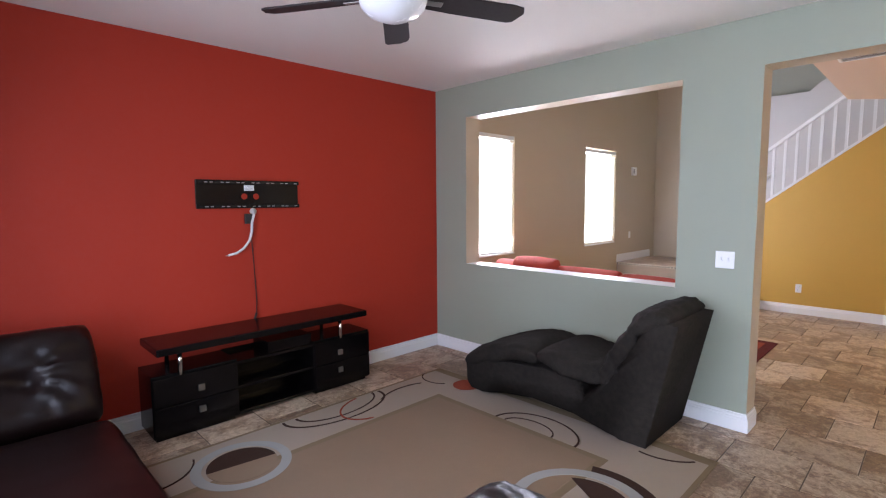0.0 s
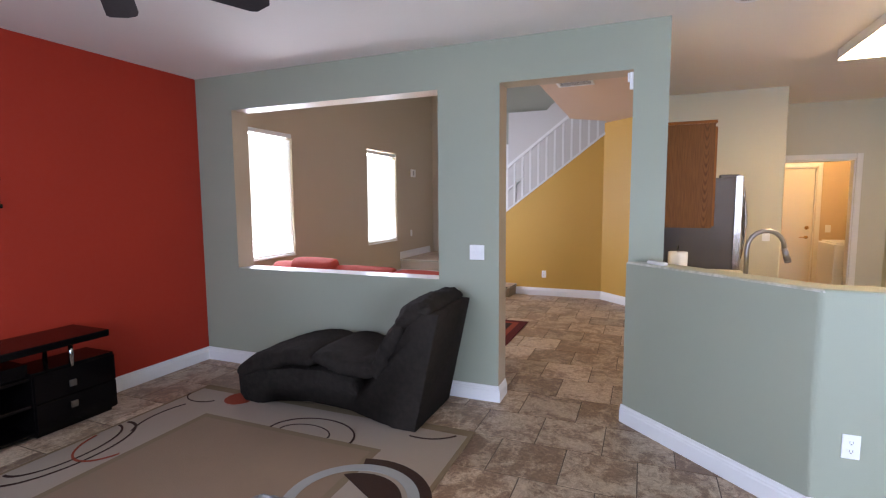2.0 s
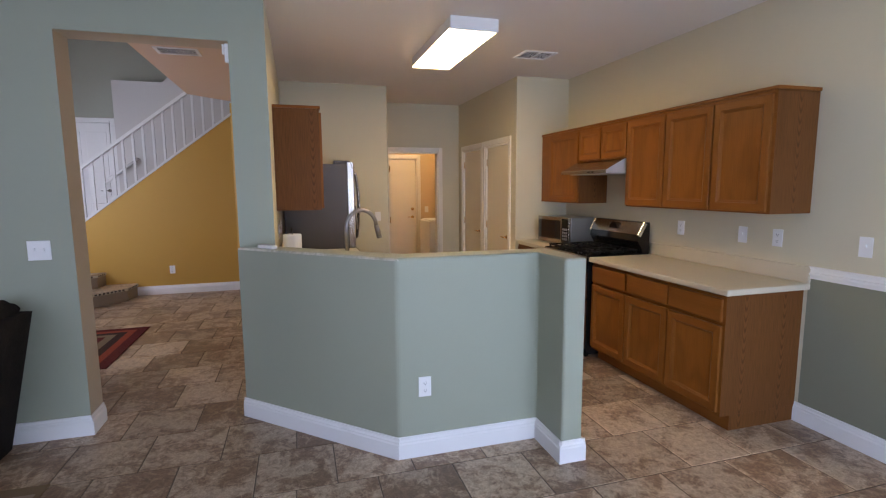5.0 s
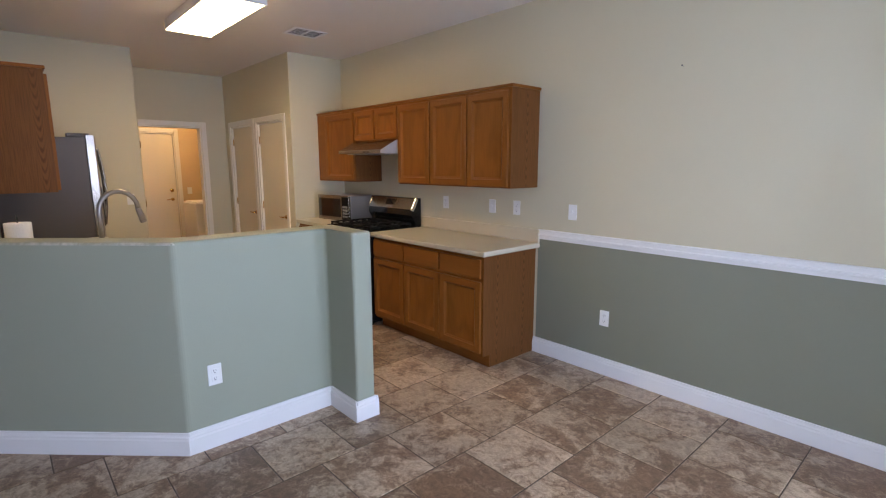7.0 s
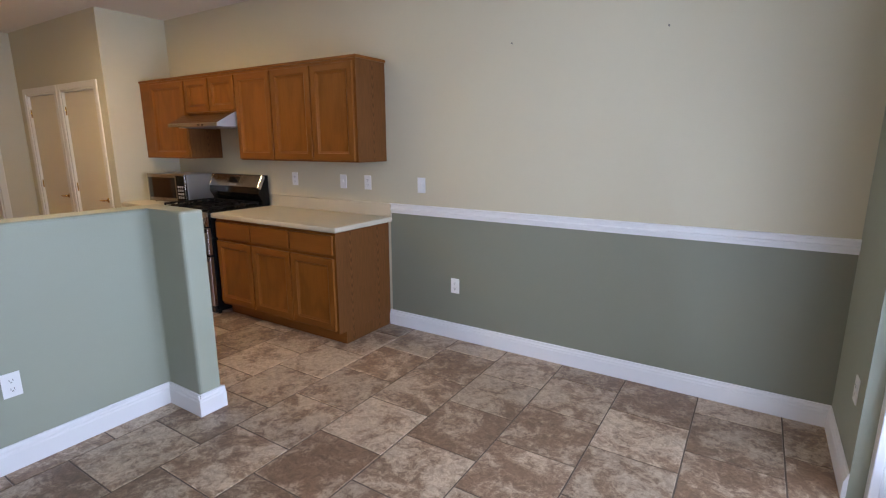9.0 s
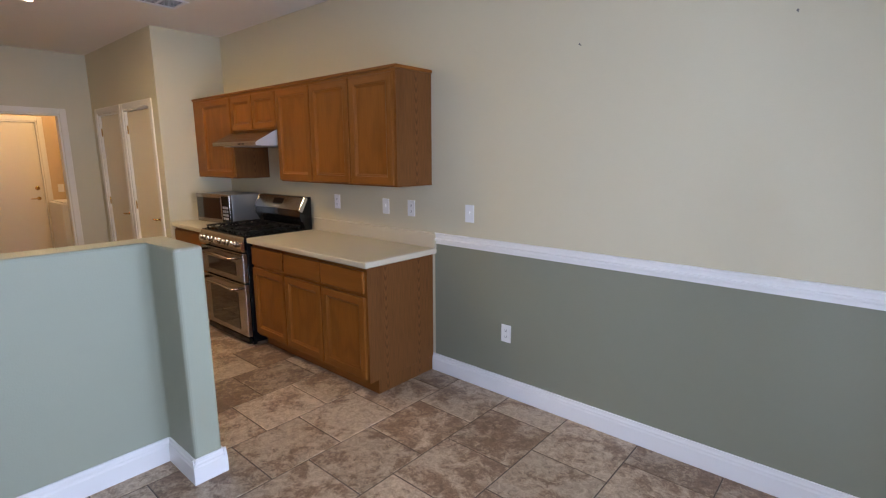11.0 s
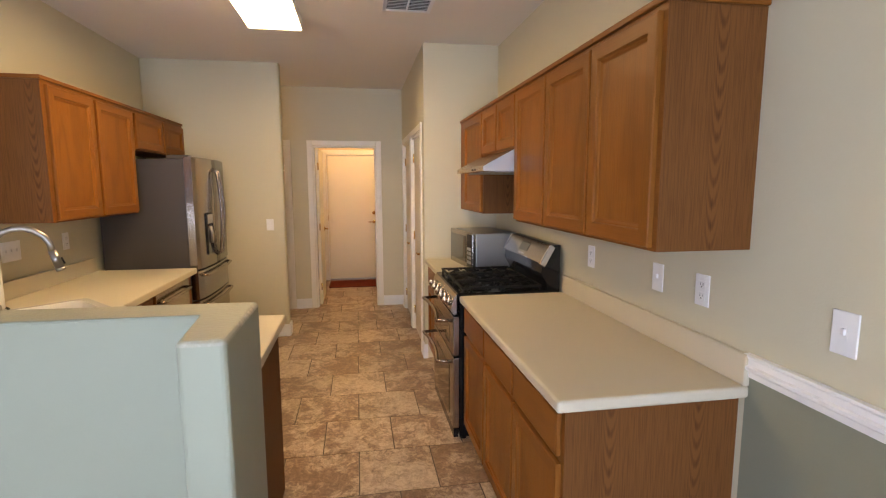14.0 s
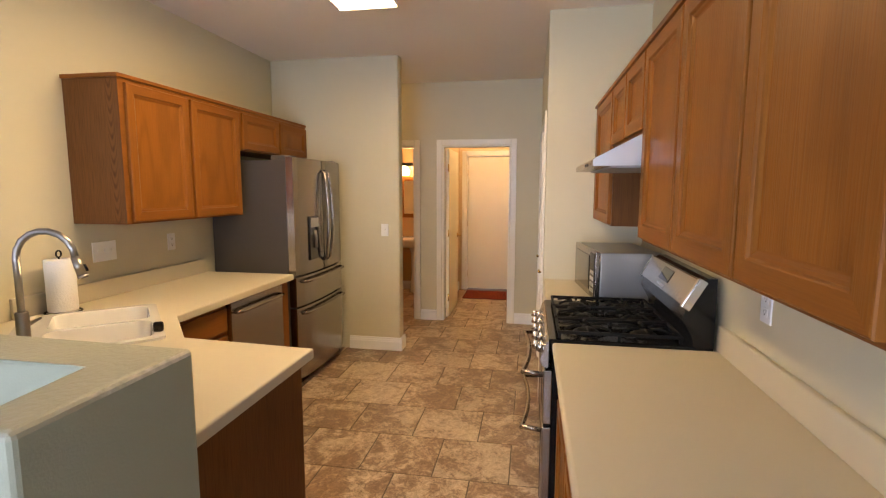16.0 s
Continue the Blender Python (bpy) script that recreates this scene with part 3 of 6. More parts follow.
structure("wall_stair_guard", bm, mat("guard_wall_paint", (0.62, 0.60, 0.58), 0.5, vary=0.04), "white guard wall beside the upper stairs", "wall")

# half wall round the sink corner, with a stub at its end
bm = prism(bmesh.new(), [(4.149, 0.565), (3.305, -0.326), (3.305, -1.178), (3.0, -1.178), (3.0, -1.308), (3.455, -1.308), (3.455, -0.386), (4.149, 0.347)], 0, 1.15, b=0.016, seg=3)
structure("half_wall", paint(bm, lambda n, c: 1 if n.z > 0.93 and c.z > 1.1 else (2 if n.z > 0.15 and c.z > 1.1 else 0)), (SAGE, mat("worn_cap_paint", (0.40, 0.40, 0.30), 0.45, vary=0.22, scale=10, bump=0.3, bscale=60), CHIPPED), "sage green drywall half wall with a chipped painted cap", "half wall")

# ---- trim ----


def run_board(name, p, q, n, profile, label, category="trim"):
    """A moulding from p to q in plan; n points out of the wall; profile: (out, z) pairs."""
    bm = bmesh.new()
    rings = []
    for x, y in (p, q):
        rings.append([bm.verts.new((x + n[0] * o, y + n[1] * o, z)) for o, z in profile])
    a, c = rings
    k = len(profile)
    for i in range(k):
        bm.faces.new((a[i], a[(i + 1) % k], c[(i + 1) % k], c[i]))
    bm.faces.new(a[::-1]), bm.faces.new(c)
    return structure(name, bm, WHITE, label, category)


BASE = [(0.0005, 0.0), (0.017, 0.0), (0.017, 0.084), (0.013, 0.092), (0.013, 0.101), (0.008, 0.108), (0.007, 0.124), (0.0005, 0.126)]
RAILP = [(0.0005, 0.944), (0.010, 0.946), (0.013, 0.966), (0.022, 0.973), (0.022, 0.983), (0.013, 0.988), (0.014, 1.006), (0.020, 1.014), (0.018, 1.021), (0.0005, 1.023)]
s45 = 0.688, -0.7256
BL = "white painted wooden baseboard with a moulded top"
for p, q, n in (((WX, NY), (EX, NY), (0, -1)), ((EX, D1 - 0.001), (EX, NY), (-1, 0)), ((EX - 0.016, D1), (X1, D1), (0, -1)),
                ((X1 + 0.005, 0.425), (8.0, 0.425), (0, 1)), ((8.645, 2.43), (8.645, 1.06), (-1, 0)), ((8.645, 1.06), (8.01, 0.425), (-0.707, 0.707)),
                ((4.149, 0.565), (3.305 - 0.008, -0.326 - 0.004), (-0.726, 0.688)), ((3.305, -0.318), (3.305, -1.178), (-1, 0)), ((3.305, -1.178), (2.984, -1.178), (0, 1)),
                ((3.0, -1.162), (3.0, -1.324), (-1, 0)), ((2.984, -1.308), (3.455, -1.308), (0, -1)), ((3.455, -1.324), (3.455, -1.25), (1, 0)),
                ((WX, SY), (3.01, SY), (0, 1)), ((WX, SY), (WX, SD0), (1, 0)), ((WX, SD1), (WX, NY), (1, 0)),
                ((6.855, -0.42), (6.855, -0.946), (-1, 0)), ((6.839, -0.93), (7.0, -0.93), (0, -1)), ((6.985, -0.946), (6.985, 0.30), (1, 0)),
                ((8.03, -2.24), (8.03, LY0 - 0.07), (-1, 0)), ((8.03, LY1 + 0.07), (8.03, BY0 - 0.07), (-1, 0)),
                ((5.94, SY + 0.63), (5.94, -2.224), (-1, 0)), ((5.924, -2.24), (6.07, -2.24), (0, 1)), ((7.88, -2.24), (8.03, -2.24), (0, 1)), ((6.97, -2.24), (6.985, -2.24), (0, 1)),
                ((8.15, -1.05), (9.9, -1.05), (0, -1)), ((9.78, -0.93), (9.78, 0.32), (-1, 0))):
    run_board("baseboard", p, q, n, BASE, BL, "baseboard")
run_board("trim_chair_rail", (WX, SY), (2.985, SY), (0, 1), RAILP, "white moulded chair rail on the dining wall", "chair rail")


def casing(name, axis, at, side, a0, a1, top, width=0.068, out=0.016, depth=0.12):
    """Door casing on a wall: axis is the wall's normal, at its face, side the way it faces; a0 to a1 the opening."""
    bm = bmesh.new()

    def piece(u0, u1, z0, z1, d0, d1, b=0.005):
        lo, hi = sorted((at + side * d0, at + side * d1))
        if axis == "x":
            bx(bm, lo, hi, u0, u1, z0, z1, b, 2)
        else:
            bx(bm, u0, u1, lo, hi, z0, z1, b, 2)

    piece(a0 - width, a0 - 0.004, 0, top + width, 0.0005, out)
    piece(a1 + 0.004, a1 + width, 0, top + width, 0.0005, out)
    piece(a0 - 0.004, a1 + 0.004, top + 0.004, top + width, 0.0005, out - 0.001)
    for u0, u1, z0, z1 in ((a0 - 0.002, a0 + 0.016, 0, top), (a1 - 0.016, a1 + 0.002, 0, top), (a0 + 0.016, a1 - 0.016, top - 0.016, top + 0.002)):
        piece(u0, u1, z0, z1, -depth, 0.002, 0.002)
    return structure(name, bm, CASE, "cream painted wooden door casing and jamb", "door frame")


casing("trim_door_casing", "x", 8.03, -1, LY0, LY1, DT)
casing("trim_door_casing", "x", 8.03, -1, BY0, BY1, DT)
for a, c in PD:
    casing("trim_door_casing", "y", -2.24, 1, a, c, DT, depth=0.1)
casing("trim_door_casing", "x", 9.90, -1, -2.02, -1.17, 2.06)


def lever(parent, p, out, along, metal=BRASS):
    """A lever handle: rosette, neck and grip; out and along are unit vectors."""
    p, out, along = Vector(p), Vector(out), Vector(along)
    bm = cyl(bmesh.new(), p, p + out * 0.012, 0.027, 0.024, 20)
    cyl(bm, p + out * 0.01, p + out * 0.05, 0.009)
    tube(bm, [p + out * 0.048 - along * 0.008, p + out * 0.052 + along * 0.03, p + out * 0.05 + along * 0.07, p + out * 0.046 + along * 0.105], 0.008, 10, [0.009, 0.009, 0.008, 0.006])
    return part("lever_handle", bm, metal, parent, "polished brass lever handle", True)


def hinge(parent, p, out):
    bm = cyl(bmesh.new(), Vector(p) + Vector((0, 0, -0.045)), Vector(p) + Vector((0, 0, 0.045)), 0.008, n=10)
    part("hinge", bm, BRASS, parent, "brass hinge", True)


for k, (a, c) in enumerate(PD):
    d = structure("door_%d" % (k + 1), box(a + 0.019, c - 0.019, -2.298, -2.262, 0.012, DT - 0.019, b=0.003), DOORP, "closed flush cream pantry door", "door")
    lever(d, (a + 0.085, -2.262, 0.915), (0, 1, 0), (1, 0, 0))
    for z in (0.22, 1.03, 1.84):
        hinge(d, (c - 0.012, -2.256, z), (0, 1, 0))
# laundry door, swung open into the laundry
bm = box(8.16, 8.90, LY1 - 0.055, LY1 - 0.02, 0.012, DT - 0.02, b=0.003)
d = structure("door_3", bm, DOORP, "open flush cream door standing into the laundry", "door")
lever(d, (8.835, LY1 - 0.055, 0.95), (0, -1, 0), (-1, 0, 0))
for z in (0.25, 1.03, 1.80):
    hinge(d, (8.156, LY1 - 0.05, z), (0, -1, 0))
d = structure("door_4", box(9.925, 9.965, -2.00, -1.19, 0.02, 2.04, b=0.003), DOORP, "closed flush cream outer door of the laundry", "door")
lever(d, (9.925, -1.93, 0.96), (-1, 0, 0), (0, 1, 0))
part("deadbolt", cyl(cyl(bmesh.new(), (9.925, -1.93, 1.11), (9.91, -1.93, 1.11), 0.03, 0.026, 20), (9.91, -1.93, 1.11), (9.895, -1.93, 1.11), 0.01), BRASS, d, "brass deadbolt", True)
for z in (0.25, 1.03, 1.80):
    hinge(d, (9.918, -1.183, z), (-1, 0, 0))
# bathroom door leaf, open
d = structure("door_5", box(8.16, 8.19, BY1 - 0.02, BY1 + 0.3, 0.012, DT - 0.02, b=0.003), DOORP, "open cream bathroom door", "door")
# door at the head of the landing
bm = box(9.86, 9.899, 2.98, 3.72, 0.54, 2.56, b=0.003)
d = structure("door_6", bm, WHITE, "white door on the stair landing", "door")
for y0, y1 in ((3.03, 3.31), (3.39, 3.67)):
    for z0, z1 in ((0.72, 1.3), (1.42, 2.42)):
        part("panel", box(9.852, 9.862, y0, y1, z0, z1, b=0.004), WHITE, d)
lever(d, (9.86, 3.05, 1.5), (-1, 0, 0), (0, 1, 0), NICKEL)
structure("trim_landing_door", bx(bx(box(9.868, 9.899, 2.90, 2.975, 0.54, 2.64, b=0.005), 9.868, 9.899, 3.725, 3.80, 0.54, 2.64, 0.005), 9.868, 9.898, 2.975, 3.725, 2.565, 2.64, 0.005), WHITE, "white casing round the landing door", "door frame")


# ---- plates, sensors, vents ----


def plate(kind, axis, at, side, u, z, gang=1):
    """A wall plate: a switch or an outlet, on a wall whose normal is along axis."""
    w, h = 0.072 + 0.046 * (gang - 1), 0.116
    label = {"switch": "white plastic light switch on the wall", "outlet": "white plastic double power outlet on the wall", "blank": "white blank wall plate"}[kind]
    name = {"switch": "light_switch", "outlet": "power_outlet", "blank": "wall_plate"}[kind]

    def bar(du0, du1, z0, z1, o0, o1, b=0.0):
        lo, hi = sorted((at + side * o0, at + side * o1))
        a = (lo, hi, u + du0, u + du1) if axis == "x" else (u + du0, u + du1, lo, hi)
        return box(*a, z + z0, z + z1, b=b)

    pos = (at, u, z) if axis == "x" else (u, at, z)
    e = thing(name, *pos, label, "switch" if kind == "switch" else "outlet", group="wall plates")
    part("cover_plate", bar(-w / 2, w / 2, -h / 2, h / 2, 0.0005, 0.006, 0.002), PLASTIC, e)
    for g in range(gang):
        o = (g - (gang - 1) / 2) * 0.046
        if kind == "switch":
            part("toggle", bar(o - 0.005, o + 0.005, -0.004, 0.014, 0.005, 0.014, 0.002), PLASTIC, e)
            part("toggle_surround", bar(o - 0.008, o + 0.008, -0.017, 0.019, 0.0055, 0.0068), PLASTIC, e)
        elif kind == "outlet":
            for dz in (-0.021, 0.021):
                s = part("socket", bar(o - 0.017, o + 0.017, dz - 0.014, dz + 0.014, 0.0055, 0.0075, 0.0006), PLASTIC, e)
                for du in (-0.007, 0.006):
                    part("slot", bar(o + du - 0.001, o + du + 0.001, dz - 0.003, dz + 0.007, 0.0074, 0.0079), SLOT, s)
                part("slot", bar(o - 0.003, o + 0.003, dz - 0.010, dz - 0.006, 0.0074, 0.0079), SLOT, s)
    return e


plate("switch", "x", EX, -1, 1.643, 1.174, 2)
plate("outlet", "x", 3.305, -1, -0.478, 0.41)
plate("outlet", "y", SY, 1, 2.378, 0.425)
plate("switch", "y", SY, 1, 2.681, 1.177)
plate("outlet", "y", SY, 1, 3.217, 1.178)
plate("switch", "y", SY, 1, 3.488, 1.176)
plate("outlet", "y", SY, 1, 4.086, 1.178)
plate("switch", "y", 0.325, -1, 4.86, 1.184, 3)
plate("outlet", "y", 0.325, -1, 5.41, 1.184)
plate("switch", "x", 6.855, -1, -0.787, 1.167)
plate("outlet", "x", 8.645, -1, 1.962, 0.355)
plate("outlet", "x", WX, 1, -2.393, 0.442)
plate("blank", "y", NY, -1, 8.86, 0.98)
plate("switch", "x", 9.90, -1, -2.2, 1.1)

e = thing("thermostat", 8.93, NY, 2.0, "white box on the tan front-room wall", "thermostat")
part("case", box(8.86, 9.02, NY - 0.035, NY - 0.0005, 2.02, 2.16, b=0.006), PLASTIC, e)
part("panel", box(8.885, 8.935, NY - 0.037, NY - 0.034, 2.05, 2.13, b=0.001), GREYPL, e)
e = thing("motion_sensor", EX, 0.56, 2.37, "small white alarm sensor at the doorway corner", "sensor")
part("case", box(EX + 0.01, EX + 0.035, D0 + 0.0005, D0 + 0.024, 2.31, 2.425, b=0.004), PLASTIC, e)
part("magnet", box(EX + 0.012, EX + 0.03, D0 + 0.026, D0 + 0.038, 2.36, 2.42, b=0.003), PLASTIC, e)


def ceiling_vent(x0, x1, y0, y1, z, label, split=True):
    e = thing("ceiling_vent", (x0 + x1) / 2, (y0 + y1) / 2, z, label, "vent", group="ceiling vents")
    f = 0.026
    bm = bmesh.new()
    for a in ((x0, x1, y0, y0 + f), (x0, x1, y1 - f, y1), (x0, x0 + f, y0 + f, y1 - f), (x1 - f, x1, y0 + f, y1 - f)):
        bx(bm, *a, z - 0.009, z - 0.0005, 0.003)
    if split:
        bx(bm, x0 + f, x1 - f, (y0 + y1) / 2 - 0.006, (y0 + y1) / 2 + 0.006, z - 0.009, z - 0.002)
    part("frame", bm, WHITE, e)
    part("duct", box(x0 + f, x1 - f, y0 + f, y1 - f, z - 0.002, z - 0.0006), SLOT, e, "dark duct opening")
    n = 8
    for i in range(n):
        x = x0 + f + (x1 - x0 - 2 * f) * (i + 0.5) / n
        bm = box(x - 0.001, x + 0.001, y0 + f, y1 - f, z - 0.0050, z - 0.0026)
        bmesh.ops.rotate(bm, verts=bm.verts, cent=(x, 0, z - 0.0055), matrix=Matrix.Rotation(radians(25), 3, "Y"))
        part("slat", bm, WHITE, e)
    return e


ceiling_vent(4.945, 5.215, -2.19, -1.86, H, "white louvred air vent in the kitchen ceiling")
ceiling_vent(5.66, 5.90, 0.96, 1.32, H, "white louvred air vent in the hall ceiling", False)
e = thing("recessed_light", 4.0, -0.09, H, "white recessed ceiling can light, switched off", "ceiling light")
part("trim_ring", lathe(bmesh.new(), 4.0, -0.09, [(0.062, H - 0.0005), (0.066, H - 0.006), (0.088, H - 0.007), (0.094, H - 0.0005)]), WHITE, e, "", True)
part("reflector", lathe(bmesh.new(), 4.0, -0.09, [(0.045, H - 0.001), (0.064, H - 0.004), (0.064, H - 0.0006)]), GREYPL, e, "grey reflector", True)
part("bulb", lathe(bmesh.new(), 4.0, -0.09, [(0.01, H - 0.009), (0.03, H - 0.007), (0.04, H - 0.002)]), OPAL, e, "frosted bulb", True)

e = thing("fluorescent_light", 4.8, -1.12, H, "lit fluorescent ceiling light with a ribbed lens", "ceiling light")
FX0, FX1, FY0, FY1 = 4.25, 5.46, -1.30, -0.935
part("housing", box(FX0, FX1, FY0, FY1, 2.70, H - 0.0005, b=0.004), WHITE, e)
for x0, x1 in ((FX0 - 0.012, FX0 + 0.006), (FX1 - 0.006, FX1 + 0.012)):
    part("end_cap", box(x0, x1, FY0 - 0.004, FY1 + 0.004, 2.655, H - 0.001, b=0.004), WHITE, e, "white metal end cap")
for y0, y1 in ((FY0 - 0.003, FY0 + 0.003), (FY1 - 0.003, FY1 + 0.003)):
    part("side_rail", box(FX0 + 0.007, FX1 - 0.007, y0, y1, 2.668, 2.699, b=0.001), WHITE, e, "white metal side rail")
part("diffuser", box(FX0 + 0.007, FX1 - 0.007, FY0 + 0.004, FY1 - 0.004, 2.660, 2.698, b=0.004, seg=2), TUBE, e, "glowing prismatic diffuser")

e = thing("hall_ceiling_light", 7.55, -0.25, H, "lit globe ceiling light in the short hall", "ceiling light")
part("pan", lathe(bmesh.new(), 7.55, -0.25, [(0.10, H - 0.03), (0.125, H - 0.02), (0.13, H - 0.0005)], 28), WHITE, e, "white metal pan", True)
part("globe", lathe(bmesh.new(), 7.55, -0.25, [(0.01, H - 0.14), (0.06, H - 0.132), (0.10, H - 0.10), (0.115, H - 0.065), (0.10, H - 0.031)], 28), BULBGL, e, "glowing glass globe", True)

# ---- living room ----


def ring_bm(bm, cx, cy, r0, r1, z, a0=0.0, a1=360.0, n=56, sx=1.0, rot=0.0):
    """A flat band of pile, from a0 to a1 degrees, laid at z."""
    last = None
    co, so = math.cos(radians(rot)), math.sin(radians(rot))
    for i in range(n + 1):
        a = radians(a0 + (a1 - a0) * i / n)
        row = []
        for r, h in ((r0, z - 0.004), (r0, z), (r1, z), (r1, z - 0.004)):
            x, y = r * sx * math.cos(a), r * math.sin(a)
            row.append(bm.verts.new((cx + x * co - y * so, cy + x * so + y * co, h)))
        if last:
            for k in range(3):
                bm.faces.new((last[k], last[k + 1], row[k + 1], row[k]))
        last = row
    return bm


def half_disc(bm, cx, cy, r, z, a0, a1, n=36):
    v = [bm.verts.new((cx + r * math.cos(radians(a0 + (a1 - a0) * i / n)), cy + r * math.sin(radians(a0 + (a1 - a0) * i / n)), z)) for i in range(n + 1)]
    lo = [bm.verts.new((p.co.x, p.co.y, z - 0.004)) for p in v]
    bm.faces.new(v)
    for i in range(n + 1):
        j = (i + 1) % (n + 1)
        bm.faces.new((v[i], lo[i], lo[j], v[j]))
    return bm


RX0, RX1, RY0, RY1 = 0.56, 3.59, 1.468, 3.885
e = thing("area_rug", 2.1, 2.65, 0, "beige area rug with brown rings and swirls on tile", "rug")
part("backing", box(RX0, RX1, RY0, RY1, 0.0005, 0.009, b=0.003), RUGE, e, "olive brown bound edge")
part("border", box(RX0 + 0.085, RX1 - 0.085, RY0 + 0.03, RY1 - 0.03, 0.002, 0.0105, b=0.001), RUGB, e, "beige pile border")
part("field_edge", box(1.0, 3.14, 1.945, 3.432, 0.002, 0.0118, b=0.001), RUGE, e, "olive band round the field")
part("field", box(1.05, 3.09, 1.995, 3.382, 0.002, 0.0130, b=0.001), RUGM, e, "tan pile field")
z = 0.0152
part("ring", ring_bm(bmesh.new(), 1.545, 3.49, 0.225, 0.285, z), RUGG, e, "grey ring")
part("disc", half_disc(bmesh.new(), 1.545, 3.49, 0.20, z, -8, 172), RUGD, e, "dark brown half disc")
part("disc", half_disc(bmesh.new(), 1.545, 3.49, 0.20, z, 172, 352), RUGM, e, "tan half disc")
part("ring", ring_bm(bmesh.new(), 2.60, 1.83, 0.30, 0.365, z), RUGG, e, "grey ring")
part("ring", ring_bm(bmesh.new(), 2.60, 1.83, 0.365, 0.43, z, -75, 20), RUGD, e, "dark brown arc")
part("disc", half_disc(bmesh.new(), 2.60, 1.83, 0.27, z, -100, 40), RUGD, e, "dark brown disc")
part("disc", half_disc(bmesh.new(), 3.44, 3.40, 0.115, z, 0, 360), RUGR, e, "rust red disc")
for cx, cy, r, w, a0, a1, sx, rot, m in ((2.40, 3.80, 0.235, 0.010, 172, 368, 1.85, 0, RUGD), (2.42, 3.83, 0.19, 0.009, 175, 358, 1.85, 3, RUGD), (2.62, 3.64, 0.20, 0.011, 85, 235, 1.45, 12, RUGR),
                                          (3.0, 3.52, 0.24, 0.009, 55, 140, 1.5, 0, RUGD), (3.14, 2.50, 0.33, 0.013, -92, 92, 0.72, 0, RUGD), (3.14, 2.55, 0.20, 0.010, -92, 92, 0.62, 0, RUGD),
                                          (3.66, 1.80, 0.30, 0.010, 168, 232, 1.0, 0, RUGD), (3.40, 3.70, 0.17, 0.010, 100, 240, 0.8, 0, RUGD), (1.10, 3.80, 0.26, 0.011, 250, 350, 1.0, 0, RUGD)):
    part("swirl", ring_bm(bmesh.new(), cx, cy, r - w, r, z, a0, a1, 40, sx, rot), m, e, "thin curved line")

# television stand
e = thing("tv_stand", 2.1, 4.3, 0, "black lacquered television stand with chrome posts", "tv stand")
TX0, TX1, TY0, TY1 = 1.24, 2.965, 4.135, 4.47
for x0, x1 in ((TX0, 1.80), (2.42, TX1)):
    c = part("cabinet", box(x0, x1, TY0 - 0.0 + 0.02, TY1, 0.03, 0.455, b=0.004), BLACKWD, e, "black drawer cabinet")
    part("plinth", box(x0 + 0.02, x1 - 0.02, TY0 + 0.05, TY1 - 0.01, 0.0, 0.03), BLACKWD, c)
    for z0, z1 in ((0.045, 0.238), (0.246, 0.440)):
        dr = part("drawer", box(x0 + 0.006, x1 - 0.006, TY0, TY0 + 0.018, z0, z1, b=0.003), BLACKWD, c)
        kx, kz = (x0 + 0.30 if x0 < 2 else x0 + 0.235), (0.17 if z0 < 0.1 else 0.322)
        part("knob", box(kx - 0.022, kx + 0.022, TY0 - 0.016, TY0 - 0.001, kz - 0.022, kz + 0.022, b=0.003), NICKEL, c, "square nickel knob")
part("back_panel", box(1.80, 2.42, TY1 - 0.012, TY1, 0.03, 0.46), BLACKWD, e)
for z0 in (0.03, 0.225, 0.41):
    part("shelf", box(1.80, 2.42, TY0 + 0.03, TY1 - 0.012, z0, z0 + 0.022, b=0.002), BLACKWD, e)
part("centre_box", box(2.05, 2.42, TY0 + 0.05, TY1 - 0.02, 0.433, 0.52, b=0.003), BLACKWD, e)
part("top", box(1.255, 2.87, 4.035, 4.44, 0.612, 0.662, b=0.006), BLACKWD, e, "thick black top shelf")
for x in (1.405, 2.64):
    part("post", cyl(bmesh.new(), (x, 4.10, 0.455), (x, 4.10, 0.613), 0.015), CHROME, e, "chrome post", True)
    part("post", cyl(bmesh.new(), (x, 4.40, 0.455), (x, 4.40, 0.613), 0.015), CHROME, e, "chrome post", True)

# television wall mount and its cables
e = thing("tv_wall_mount", 2.09, NY, 1.65, "black steel television wall mount on the red wall", "tv mount")
MX0, MX1, MZ0, MZ1 = 1.683, 2.503, 1.545, 1.758
part("plate", box(MX0, MX1, NY - 0.010, NY - 0.0005, MZ0, MZ1, b=0.002), BLACKEN, e)
for z0, z1 in ((MZ1 - 0.028, MZ1 + 0.002), (MZ0 - 0.002, MZ0 + 0.028)):
    part("rail", box(MX0 - 0.004, MX1 + 0.004, NY - 0.030, NY - 0.011, z0, z1, b=0.004), BLACKEN, e, "folded steel rail")
for i in range(20):
    x = MX0 + 0.03 + i * 0.04
    for z0 in (MZ1 - 0.019, MZ0 + 0.010):
        part("slot", box(x - 0.012, x + 0.012, NY - 0.0312, NY - 0.0300, z0, z0 + 0.006), GREYPL if i % 3 else SLOT, e)
for x in (2.045, 2.14):
    part("hole", cyl(bmesh.new(), (x, NY - 0.0100, 1.635), (x, NY - 0.0115, 1.635), 0.024), RED, e, "round hole showing the red wall")
part("level_sticker", box(2.045, 2.125, NY - 0.0122, NY - 0.0104, 1.68, 1.722), PLASTIC, e, "white sticker with a spirit level")
